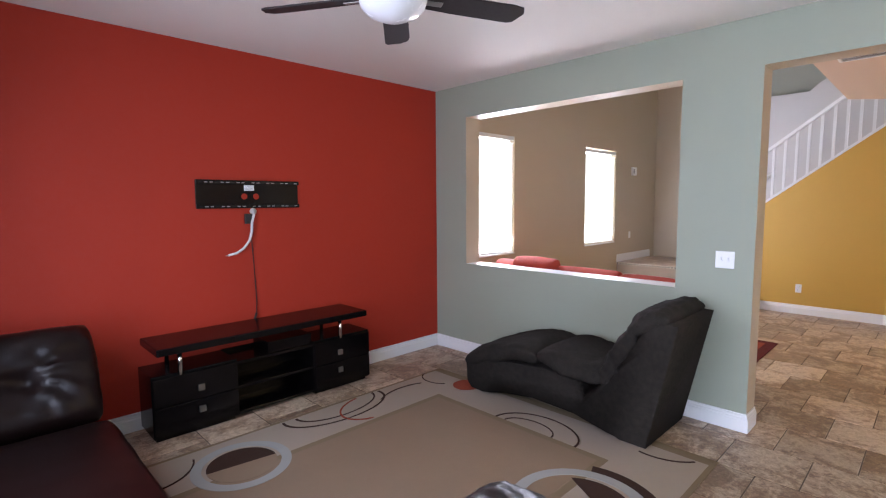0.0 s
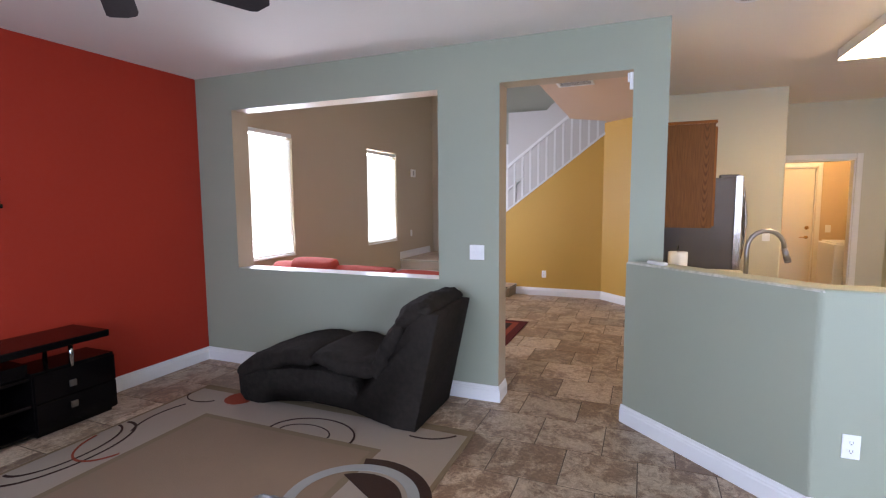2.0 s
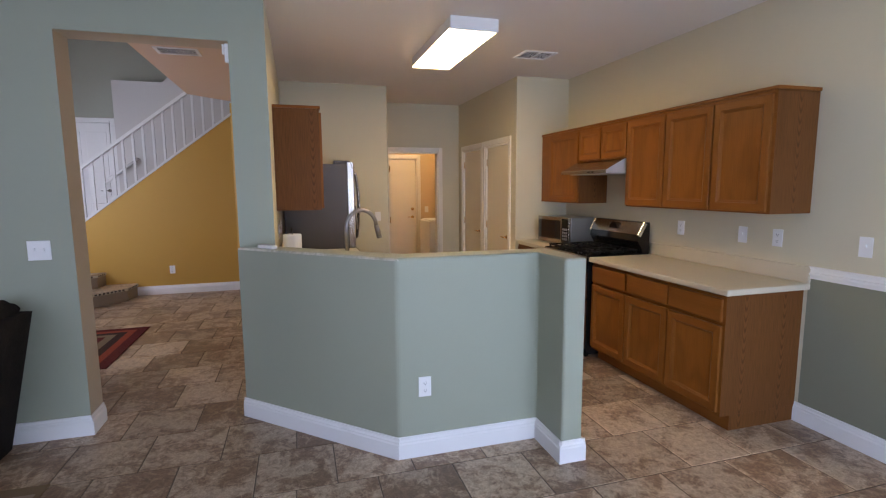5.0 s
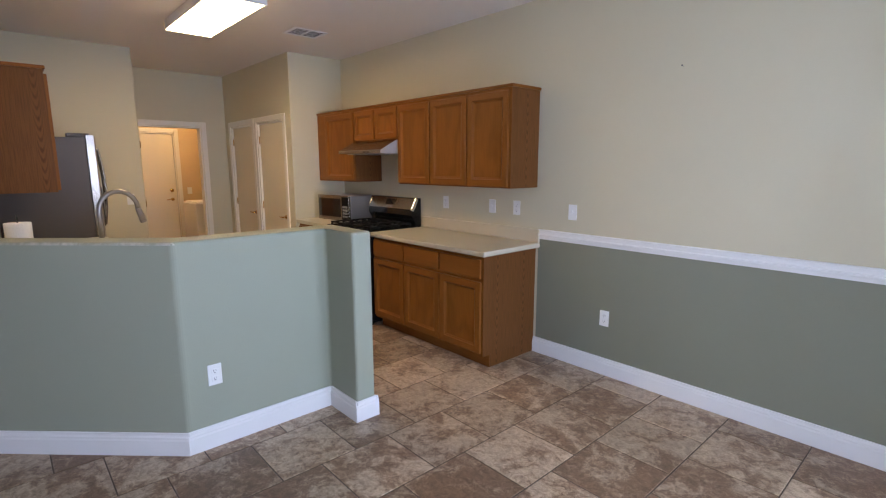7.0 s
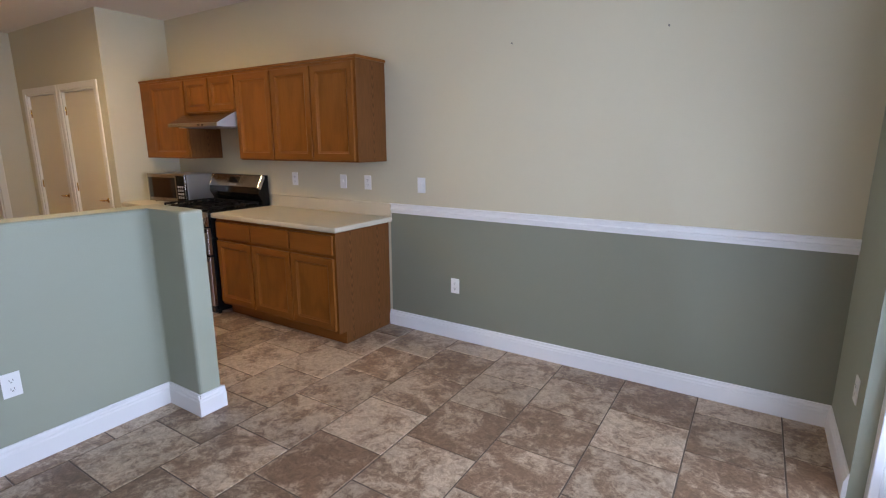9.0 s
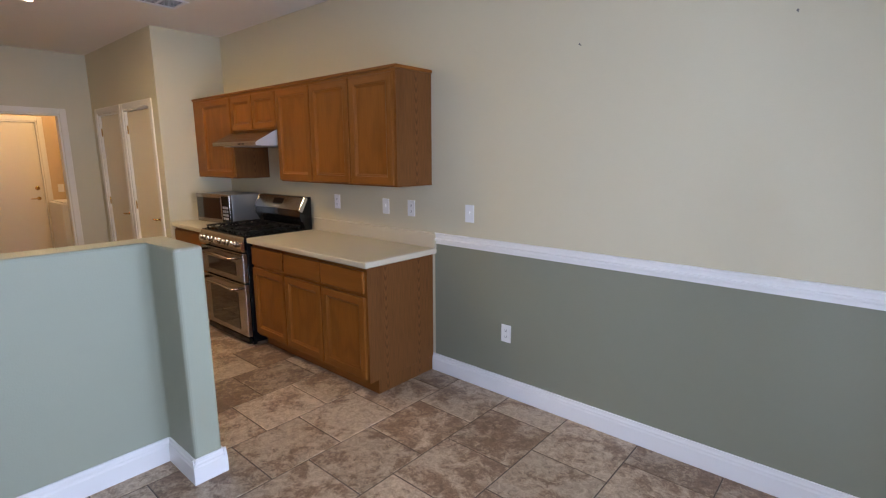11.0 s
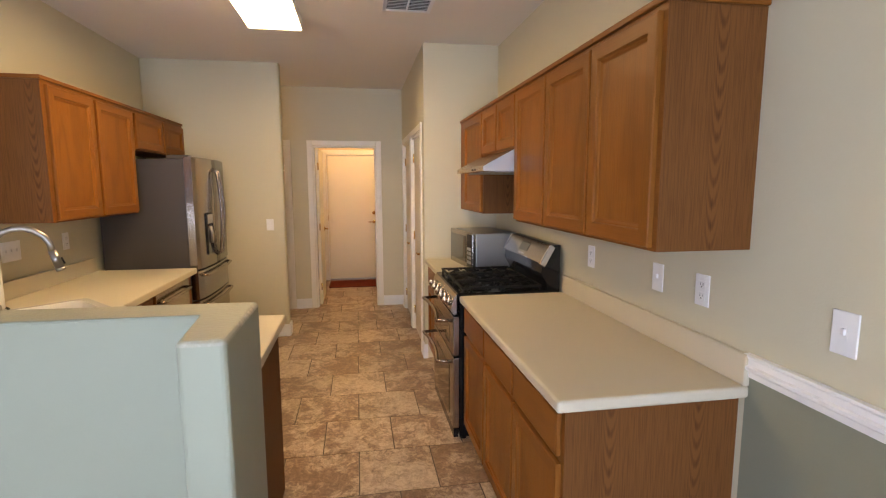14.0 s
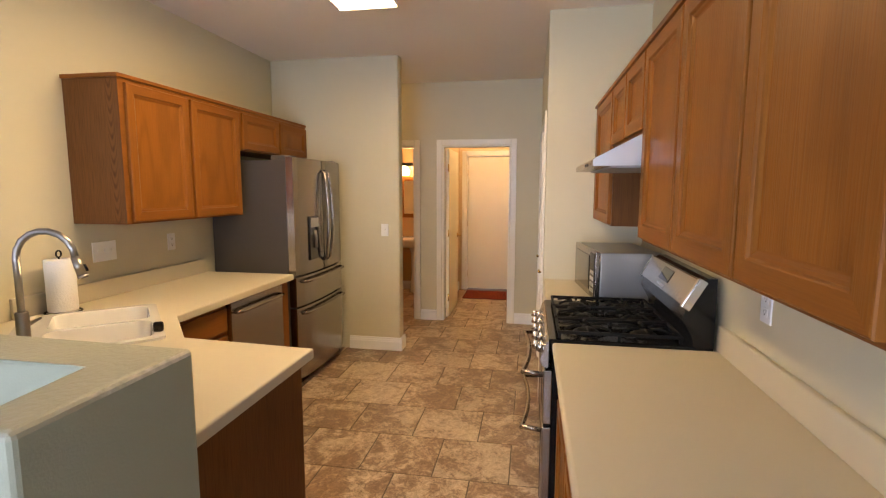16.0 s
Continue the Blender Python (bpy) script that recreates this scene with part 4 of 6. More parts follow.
for i in range(3):
    part("print", box(2.055, 2.115, NY - 0.0128, NY - 0.0123, 1.687 + 0.011 * i, 1.690 + 0.011 * i), GREYPL, e, "unreadable line of print")
e = thing("power_cable", 2.10, NY, 1.5, "white cable hanging from a wall port", "cable")
part("port_cover", cyl(bmesh.new(), (2.112, NY - 0.001, 1.517), (2.112, NY - 0.014, 1.517), 0.026), CABLEW, e, "round white cable port", True)
part("cable", tube(bmesh.new(), [(2.112, NY - 0.012, 1.515), (2.105, NY - 0.035, 1.49), (2.085, NY - 0.04, 1.43), (2.08, NY - 0.04, 1.36), (2.06, NY - 0.04, 1.29), (2.01, NY - 0.045, 1.23), (1.95, NY - 0.05, 1.195), (1.885, NY - 0.055, 1.185)], 0.010), CABLEW, e, "", True)
part("connector", cyl(bmesh.new(), (1.905, NY - 0.054, 1.188), (1.865, NY - 0.056, 1.182), 0.006, 0.004), NICKEL, e, "metal plug tip", True)
e = thing("antenna_cable", 2.10, NY, 1.4, "thin black cable hanging down the red wall", "cable")
part("cable", tube(bmesh.new(), [(2.10, NY - 0.01, 1.50), (2.098, NY - 0.008, 1.42), (2.09, NY - 0.006, 1.30), (2.10, NY - 0.006, 1.10), (2.106, NY - 0.006, 0.92), (2.11, NY - 0.010, 0.78), (2.09, NY - 0.03, 0.68), (2.07, NY - 0.05, 0.655)], 0.0035, 8), CABLEB, e, "", True)
part("adapter", box(2.04, 2.095, NY - 0.025, NY - 0.001, 1.42, 1.50, b=0.004), CABLEB, e, "small black adapter")
part("plug", tube(bmesh.new(), [(2.095, NY - 0.03, 0.70), (2.085, NY - 0.035, 0.68), (2.065, NY - 0.055, 0.652)], 0.009), CABLEB, e, "", True)

# leather sofa
e = thing("leather_sofa", 0.5, 3.6, 0, "dark brown tufted leather sofa, seat end without arm", "sofa")
part("base", box(0.08, 0.925, 2.45, 4.36, 0.04, 0.30, b=0.03, seg=3), LEATHER, e, "", True)
part("seat_cushion", cushion(bmesh.new(), [(2.42, 0.345), (3.0, 0.355), (3.72, 0.36)], 0.075, 0.945, 0.20, power=7, end=5, wrinkle=0.006, seed=2.0), LEATHER, e, "broad leather seat cushion", True)
bk = part("back_cushion", cushion(bmesh.new(), [(3.76, 0.40), (3.88, 0.60), (3.98, 0.76), (4.06, 0.90)], 0.085, 0.925, 0.34, nu=60, nv=90, power=3.2, end=2.3, wrinkle=0.012, wscale=9, seed=5.0, tufts=((0.60, 0.46),)), LEATHER, e, "puffed and creased back cushion", True)
part("backrest", box(0.08, 0.915, 4.08, 4.38, 0.28, 0.80, b=0.05, seg=4), LEATHER, e, "", True)
for y in (2.55, 4.25):
    for x in (0.14, 0.86):
        part("foot", cyl(bmesh.new(), (x, y, 0), (x, y, 0.05), 0.02, 0.028), BLACKWD, e, "", True)

# leather ottoman
e = thing("leather_ottoman", 1.62, 1.52, 0, "dark brown leather ottoman with a puffed creased top", "ottoman")
part("base", box(1.27, 1.985, 1.17, 1.885, 0.04, 0.30, b=0.03, seg=3), LEATHER, e, "", True)
part("top_cushion", cushion(bmesh.new(), [(1.15, 0.335), (1.52, 0.365), (1.915, 0.335)], 1.25, 2.02, 0.17, nu=60, nv=80, power=5, end=3.5, wrinkle=0.016, wscale=17, seed=9.0), LEATHER, e, "", True)
for x in (1.32, 1.94):
    for y in (1.22, 1.84):
        part("foot", cyl(bmesh.new(), (x, y, 0.0005), (x, y, 0.05), 0.018, 0.025), BLACKWD, e, "", True)

# grey chaise
e = thing("chaise_lounge", 3.73, 2.5, 0, "charcoal grey microfibre chaise lounge, worn nap", "chaise lounge")
CX0, CX1 = 3.405, 4.075
bm = bmesh.new()
low = [(1.845, 0.012), (2.02, 0.012), (2.10, 0.05), (2.35, 0.092), (2.7, 0.105), (2.98, 0.082), (3.14, 0.04), (3.20, 0.012), (3.33, 0.02), (3.375, 0.07)]
top = [(3.385, 0.22), (3.34, 0.255), (3.15, 0.285), (2.85, 0.335), (2.60, 0.355), (2.40, 0.335), (2.22, 0.325), (2.12, 0.40), (1.98, 0.56), (1.90, 0.74), (1.78, 0.84), (1.668, 0.835)]
prof = low + top
a, c = [bm.verts.new((CX0 + 0.012, y, z)) for y, z in prof], [bm.verts.new((CX1 - 0.012, y, z)) for y, z in prof]
bm.faces.new(a), bm.faces.new(c[::-1])
k = len(prof)
for i in range(k):
    bm.faces.new((a[i], c[i], c[(i + 1) % k], a[(i + 1) % k]))
bmesh.ops.bevel(bm, geom=[x for x in bm.edges if abs(x.verts[0].co.x - x.verts[1].co.x) < 0.01], offset=0.014, segments=3, profile=0.5, affect="EDGES", clamp_overlap=True)
part("frame", bm, SUEDE, e, "upholstered frame with an arched base", True)
part("seat_pad", cushion(bmesh.new(), [(2.08, 0.425), (2.26, 0.385), (2.44, 0.41), (2.58, 0.435), (2.69, 0.43)], CX0 - 0.012, CX1 + 0.012, 0.175, power=4, end=2.2, wrinkle=0.020, wscale=9, seed=11.0), SUEDE, e, "rolled seat pad", True)
part("leg_pad", cushion(bmesh.new(), [(2.65, 0.405), (2.77, 0.43), (2.92, 0.415), (3.15, 0.345), (3.30, 0.28), (3.40, 0.225)], CX0 - 0.014, CX1 + 0.014, 0.165, power=4, end=2.6, wrinkle=0.020, wscale=9, seed=13.0), SUEDE, e, "sloping leg pad", True)
part("back_pad", cushion(bmesh.new(), [(2.17, 0.34), (2.10, 0.47), (2.01, 0.63), (1.93, 0.76)], CX0 - 0.006, CX1 + 0.006, 0.155, nu=50, nv=70, power=3.6, end=2.2, wrinkle=0.026, wscale=13, seed=17.0), SUEDE, e, "creased back pad", True)
part("head_roll", cushion(bmesh.new(), [(1.99, 0.725), (1.91, 0.80), (1.80, 0.855), (1.71, 0.855)], CX0 - 0.004, CX1 + 0.004, 0.155, nu=50, nv=70, power=3.2, end=2.0, wrinkle=0.028, wscale=12, seed=19.0), SUEDE, e, "puffed head roll", True)

# ceiling fan
FCX, FCY = 1.87, 2.385
e = thing("ceiling_fan", FCX, FCY, H, "ceiling fan with dark blades and a white glass bowl", "ceiling fan")
part("canopy", lathe(bmesh.new(), FCX, FCY, [(0.02, H - 0.075), (0.05, H - 0.06), (0.072, H - 0.02), (0.075, H - 0.0005)]), NICKEL, e, "", True)
part("downrod", cyl(bmesh.new(), (FCX, FCY, 2.58), (FCX, FCY, H - 0.06), 0.013), NICKEL, e, "", True)
part("motor", lathe(bmesh.new(), FCX, FCY, [(0.08, 2.488), (0.125, 2.50), (0.135, 2.53), (0.12, 2.57), (0.06, 2.60), (0.02, 2.61)]), NICKEL, e, "", True)
part("bowl", lathe(bmesh.new(), FCX, FCY, [(0.012, 2.380), (0.065, 2.387), (0.110, 2.406), (0.142, 2.436), (0.152, 2.466), (0.146, 2.485), (0.13, 2.492)], 40), OPAL, e, "white opal glass bowl", True)
for ang in (-23, 49, 121, 193, 265):
    bm = bmesh.new()
    out = [(0.16, -0.055), (0.30, -0.066), (0.58, -0.072), (0.635, -0.062), (0.655, -0.02), (0.63, 0.055), (0.60, 0.068), (0.30, 0.062), (0.16, 0.052)]
    prism(bm, out, -0.004, 0.004, b=0.002, seg=1)
    bmesh.ops.transform(bm, verts=bm.verts, matrix=Matrix.Translation((FCX, FCY, 2.485)) @ Matrix.Rotation(radians(ang), 4, "Z") @ Matrix.Rotation(radians(-12), 4, "X"))
    bl = part("blade", bm, WALNUT, e, "dark espresso wooden blade")
    bm = box(0.09, 0.235, -0.016, 0.016, -0.010, -0.004, b=0.002)
    bmesh.ops.transform(bm, verts=bm.verts, matrix=Matrix.Translation((FCX, FCY, 2.485)) @ Matrix.Rotation(radians(ang), 4, "Z") @ Matrix.Rotation(radians(-12), 4, "X"))
    part("bracket", bm, NICKEL, bl, "nickel blade bracket")
e.location.z += 0.006

# remote control on the half-wall cap
e = thing("remote_control", 4.07, 0.36, 1.15, "white handset lying on the half-wall cap", "remote control")
bm = box(-0.075, 0.075, -0.022, 0.022, 0, 0.022, b=0.008, seg=3)
bmesh.ops.transform(bm, verts=bm.verts, matrix=pose(4.0, 0.365, 1.1502, 0, 0, 40))
part("body", bm, PLASTIC, e, "", True)
bm = box(-0.04, 0.06, -0.013, 0.013, 0.0215, 0.0235, b=0.001)
bmesh.ops.transform(bm, verts=bm.verts, matrix=pose(4.0, 0.365, 1.1502, 0, 0, 40))
part("keypad", bm, GREYPL, e, "grey keypad")

# ---- kitchen ----


def panel_door(x0, x1, z0, z1, yf, d, fr=0.055):
    """A frame-and-panel cabinet door whose back lies on y = yf and whose face looks along d; one moulded skin."""
    bm = bmesh.new()
    last = None
    steps = ((0.0, 0.001), (0.0, 0.016), (0.002, 0.019), (0.005, 0.020), (fr - 0.006, 0.020), (fr - 0.003, 0.018), (fr, 0.013), (fr + 0.006, 0.011), (fr + 0.012, 0.006), (fr + 0.016, 0.005))
    for ins, out in steps:
        row = [bm.verts.new((x, yf + d * out, z)) for x, z in ((x0 + ins, z0 + ins), (x1 - ins, z0 + ins), (x1 - ins, z1 - ins), (x0 + ins, z1 - ins))]
        if last:
            for i in range(4):
                bm.faces.new((last[i], last[(i + 1) % 4], row[(i + 1) % 4], row[i])).material_index = 1 if i in (0, 2) else 0
        else:
            bm.faces.new(row[::-1])
        last = row
    bm.faces.new(last).material_index = 2
    return bm


def drawer_front(x0, x1, z0, z1, yf, d):
    y = sorted((yf + d * 0.001, yf + d * 0.020))
    return box(x0, x1, *y, z0, z1, b=0.006, seg=3)


def upper_cabinet(x0, x1, z0, z1, yback, yfront, doors, end=None, label="honey oak wall cabinet with recessed panel doors"):
    """A wall cabinet; end: -1 or 1 for a veneered end at low or high x."""
    d = 1 if yfront > yback else -1
    e = thing("wall_cabinet", (x0 + x1) / 2, yback, z0, label, "cabinet", group="oak wall cabinets")
    y = sorted((yback + d * 0.001, yfront))
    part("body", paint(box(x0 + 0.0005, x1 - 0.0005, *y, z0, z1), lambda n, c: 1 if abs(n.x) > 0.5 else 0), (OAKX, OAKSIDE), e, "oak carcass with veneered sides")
    for a, c in doors:
        part("door", panel_door(a, c, z0 + 0.012, z1 - 0.022, yfront, d), (OAK, OAKX, OAKPANEL), e)
    yc = sorted((yback + d * 0.001, yfront + d * 0.012))
    part("top_moulding", box(x0 - (0.012 if end == -1 else -0.0005), x1 + (0.012 if end == 1 else -0.0005), *yc, z1, z1 + 0.022, b=0.004), OAKX, e, "oak edge moulding")
    return e


UF, UZ0, UZ1 = -2.566, 1.352, 2.088
upper_cabinet(3.015, 3.466, UZ0, UZ1, SY, UF, [(3.037, 3.458)], -1, "honey oak end wall cabinet with a recessed panel door")
upper_cabinet(3.466, 3.923, UZ0, UZ1, SY, UF, [(3.474, 3.915)])
upper_cabinet(3.923, 4.385, UZ0, UZ1, SY, UF, [(3.931, 4.378)])
upper_cabinet(4.385, 5.14, 1.765, UZ1, SY, UF, [(4.394, 4.752), (4.768, 5.128)], None, "short honey oak wall cabinet over the range hood")
upper_cabinet(5.14, 5.936, UZ0, UZ1, SY, UF, [(5.152, 5.74)], None, "honey oak wall cabinet beside the pantry wall")
LF = -0.012
upper_cabinet(4.68, 5.765, 1.357, 2.125, 0.325, LF, [(4.715, 5.19), (5.225, 5.735)], -1, "honey oak wall cabinet with two doors above the counter")
upper_cabinet(5.765, 6.852, 1.83, 2.125, 0.325, LF, [(5.79, 6.32), (6.345, 6.838)], None, "short honey oak wall cabinet over the refrigerator")


def base_cabinet(x0, x1, yback, yfront, fronts, label, end=None):
    """A floor cabinet with a toe kick; fronts: (kind, x0, x1, z0, z1)."""
    d = 1 if yfront > yback else -1
    e = thing("base_cabinet", (x0 + x1) / 2, (yback + yfront) / 2, 0, label, "cabinet", group="oak base cabinets")
    y = sorted((yback + d * 0.002, yfront))
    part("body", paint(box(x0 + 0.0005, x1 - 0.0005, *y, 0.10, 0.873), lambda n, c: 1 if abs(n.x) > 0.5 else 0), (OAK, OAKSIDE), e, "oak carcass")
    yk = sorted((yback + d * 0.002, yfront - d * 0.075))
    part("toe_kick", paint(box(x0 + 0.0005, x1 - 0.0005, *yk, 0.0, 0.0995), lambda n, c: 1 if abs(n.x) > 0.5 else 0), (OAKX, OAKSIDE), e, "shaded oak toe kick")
    for kind, a, c, z0, z1 in fronts:
        part("door" if kind == "door" else "drawer", panel_door(a, c, z0, z1, yfront, d) if kind == "door" else drawer_front(a, c, z0, z1, yfront, d), (OAK, OAKX, OAKPANEL) if kind == "door" else OAKX, e)
    return e


BF = -2.285
for k, (a, c) in enumerate(((3.012, 3.486), (3.486, 3.951), (3.951, 4.415))):
    base_cabinet(a, c, SY, BF, [("drawer", a + 0.008 + 0.012 * (k == 0), c - 0.008, 0.70, 0.845), ("door", a + 0.008 + 0.012 * (k == 0), c - 0.008, 0.125, 0.675)],
                 "honey oak base cabinet with a drawer and a door" if k else "honey oak end base cabinet with veneered side, drawer and door")
base_cabinet(5.20, 5.936, SY, BF, [("drawer", 5.22, 5.92, 0.70, 0.845), ("door", 5.22, 5.56, 0.125, 0.675), ("door", 5.58, 5.92, 0.125, 0.675)], "honey oak base cabinet between range and pantry wall")


def worktop(x0, x1, y0, y1, label):
    e = thing("worktop", (x0 + x1) / 2, (y0 + y1) / 2, 0.874, label, "countertop")
    part("slab", box(x0, x1, y0, y1, 0.8735, 0.914, b=0.010, seg=3), LAMINATE, e)
    part("backsplash", box(x0 + 0.002, x1, y0 + 0.0005, y0 + 0.022, 0.9135, 1.02, b=0.006, seg=3), LAMINATE, e, "low cream backsplash")
    return e


worktop(2.97, 4.425, SY + 0.001, -2.24, "cream laminate worktop on oak cabinets beside the range")
worktop(5.195, 5.938, SY + 0.001, -2.24, "cream laminate worktop carrying the microwave")

# range
e = thing("gas_range", 4.81, -2.55, 0, "stainless and black double-oven gas range", "range")
GX0, GX1 = 4.432, 5.188
part("body", box(GX0, GX1, -2.84, -2.245, 0.03, 0.895, b=0.003), BLACKEN, e, "black enamel body")
part("cooktop", box(GX0 - 0.004, GX1 + 0.004, -2.80, -2.225, 0.895, 0.925, b=0.008, seg=3), BLACKEN, e, "black enamel cooktop")
bm = bmesh.new()
prof = [(-2.225, 0.80), (-2.205, 0.80), (-2.190, 0.83), (-2.215, 0.905), (-2.225, 0.918)]
a, c = [bm.verts.new((GX0, y, z)) for y, z in prof], [bm.verts.new((GX1, y, z)) for y, z in prof]
bm.faces.new(a), bm.faces.new(c[::-1])
for i in range(5):
    bm.faces.new((a[i], c[i], c[(i + 1) % 5], a[(i + 1) % 5]))
cp = part("control_panel", bm, STEEL, e, "slanted stainless control panel")
for i in range(5):
    x = GX0 + 0.10 + i * 0.139
    p = Vector((x, -2.197, 0.858))
    o = Vector((0, 0.945, 0.32)).normalized()
    bm = cyl(bmesh.new(), p, p + o * 0.012, 0.027, 0.025, 20)
    cyl(bm, p + o * 0.012, p + o * 0.040, 0.021, 0.018, 20)
    part("knob", bm, CHROME, cp, "stainless burner knob", True)
for z0, z1, label in ((0.545, 0.785, "upper oven door"), (0.085, 0.53, "lower oven door")):
    dr = part("oven_door", box(GX0 + 0.004, GX1 - 0.004, -2.245, -2.205, z0, z1, b=0.006), STEEL, e, "stainless " + label)
    part("oven_window", box(GX0 + 0.13, GX1 - 0.13, -2.2055, -2.2025, z0 + 0.045, z1 - 0.085, b=0.001), BLACKGL, dr, "dark glass oven window")
    hz = z1 - 0.035
    pts = [(GX0 + 0.05, -2.206, hz)] + [(GX0 + 0.05 + (GX1 - GX0 - 0.10) * t, -2.148 + 0.034 * (2 * t - 1) ** 2, hz) for t in (0.03, 0.15, 0.3, 0.5, 0.7, 0.85, 0.97)] + [(GX1 - 0.05, -2.206, hz)]
    part("oven_handle", tube(bmesh.new(), pts, 0.011, 12), STEEL, dr, "bowed stainless handle", True)
part("kick_panel", box(GX0 + 0.01, GX1 - 0.01, -2.24, -2.21, 0.025, 0.078, b=0.003), BLACKEN, e)
for x in (GX0 + 0.05, GX1 - 0.05):
    for y in (-2.78, -2.28):
        part("foot", cyl(bmesh.new(), (x, y, 0), (x, y, 0.032), 0.018), BLACKEN, e)
for k, gx in enumerate((GX0 + 0.135, (GX0 + GX1) / 2, GX1 - 0.135)):
    gr = part("grate", bx(bx(bx(bx(bmesh.new(), gx - 0.115, gx - 0.103, -2.76, -2.26, 0.943, 0.957, 0.003), gx + 0.103, gx + 0.115, -2.76, -2.26, 0.943, 0.957, 0.003), gx - 0.103, gx + 0.103, -2.76, -2.748, 0.943, 0.957, 0.003), gx - 0.103, gx + 0.103, -2.272, -2.26, 0.943, 0.957, 0.003), IRON, e, "cast iron pan grate")
    for y in (-2.63, -2.39):
        bm = bmesh.new()
        for ang in range(0, 360, 60):
            ca, sa = math.cos(radians(ang + 30 * k)), math.sin(radians(ang + 30 * k))
            tube(bm, [(gx + ca * 0.028, y + sa * 0.028, 0.955), (gx + ca * 0.07, y + sa * 0.07, 0.959), (gx + ca * 0.108, y + sa * 0.108, 0.950)], 0.0065, 6)
        part("grate_finger", bm, IRON, gr, "", True)
        br = lathe(bmesh.new(), gx, y, [(0.055, 0.9252), (0.055, 0.930), (0.040, 0.934), (0.038, 0.942), (0.004, 0.944)], 24)
        part("burner", br, IRON, e, "black burner cap", True)
    for x in (gx - 0.109, gx + 0.109):
        for y in (-2.75, -2.51, -2.27):
            bm = bmesh.new()
            bx(bm, x - 0.006, x + 0.006, y - 0.006, y + 0.006, 0.925, 0.944)
            part("grate_foot", bm, IRON, gr)
bm = bmesh.new()
prof = [(-2.865, 0.90), (-2.79, 0.90), (-2.785, 0.96), (-2.745, 1.03), (-2.755, 1.09), (-2.81, 1.19), (-2.83, 1.20), (-2.865, 1.20)]
a, c = [bm.verts.new((GX0, y, z)) for y, z in prof], [bm.verts.new((GX1, y, z)) for y, z in prof]
bm.faces.new(a), bm.faces.new(c[::-1])
k = len(prof)
for i in range(k):
    bm.faces.new((a[i], c[i], c[(i + 1) % k], a[(i + 1) % k]))
bg = part("backguard", bm, BLACKEN, e, "black backguard")
o, u = Vector((0, 0.876, 0.482)), Vector((0, -0.482, 0.876))
c0 = Vector(((GX0 + GX1) / 2, -2.780, 1.137))


def slanted(w0, w1, h0, h1, t0, t1, b=0.0, seg=2):
    bm = box(w0, w1, h0, h1, t0, t1, b=b, seg=seg)
    m = Matrix(((1, 0, 0, c0.x), (0, u.y, o.y, c0.y), (0, u.z, o.z, c0.z), (0, 0, 0, 1)))
    bmesh.ops.transform(bm, verts=bm.verts, matrix=m)
    return bm


bm = slanted(-0.372, 0.372, -0.062, 0.062, 0.0, 0.014, 0.006, 2)
for v in bm.verts:
    v.co += u * 0.022 * (1 - ((v.co.x - c0.x) / 0.372) ** 2) * (1 if (v.co - c0).dot(u) > 0 else 0)
part("backguard_panel", bm, STEEL, bg, "arched stainless control face")
part("display", slanted(-0.08, 0.08, -0.022, 0.04, 0.0138, 0.0155, 0.001), BLACKGL, bg, "dark clock display")
for i in range(5):
    part("button", slanted(-0.055 + i * 0.024, -0.042 + i * 0.024, -0.048, -0.036, 0.0138, 0.0158), GREYPL, bg, "small button")
for x0, x1 in ((-0.388, -0.366), (0.366, 0.388)):
    part("backguard_cap", slanted(x0, x1, -0.068, 0.066, -0.02, 0.018, 0.004), CHROME, bg, "bright end trim")

# hood
e = thing("range_hood", 4.785, -2.65, 1.62, "stainless under-cabinet range hood", "range hood")
bm = bmesh.new()
prof = [(SY + 0.002, 1.764), (-2.56, 1.764), (-2.545, 1.757), (-2.385, 1.672), (-2.375, 1.664), (-2.375, 1.640), (SY + 0.002, 1.640)]
a, c = [bm.verts.new((4.415, y, z)) for y, z in prof], [bm.verts.new((5.160, y, z)) for y, z in prof]
bm.faces.new(a), bm.faces.new(c[::-1])
for i in range(7):
    bm.faces.new((a[i], c[i], c[(i + 1) % 7], a[(i + 1) % 7]))
# the end faces get a paler steel that carries the daylight falling on them
part("shell", paint(bm, lambda n, c: 1 if abs(n.x) > 0.5 else 0), (mat("brushed_hood_steel", (0.42, 0.40, 0.37), 0.24, 1.0, vary=0.03, rvar=0.02), mat("daylit_hood_end", (0.62, 0.63, 0.62), 0.35, 0.35, vary=0.03)), e)
part("filter", box(4.46, 5.115, -2.82, -2.45, 1.634, 1.6395), GREYPL, e, "grey mesh filter")
for x in (4.62, 4.68):
    part("switch", box(x - 0.012, x + 0.012, -2.374, -2.371, 1.646, 1.658), BLACKEN, e, "black rocker switch")

# microwave
e = thing("microwave_oven", 5.5, -2.68, 0.914, "stainless microwave oven on the worktop", "microwave")
part("case", box(5.225, 5.785, -2.845, -2.515, 0.928, 1.198, b=0.006), mat("grey_metallic_paint", (0.40, 0.40, 0.39), 0.4, 0.7, vary=0.05, rvar=0.02), e, "grey metal case")
fr = part("front", box(5.222, 5.788, -2.514, -2.485, 0.926, 1.20, b=0.006), STEEL, e, "stainless front")
part("window", box(5.37, 5.765, -2.4855, -2.482, 0.965, 1.165, b=0.002), BLACKGL, fr, "dark door window")
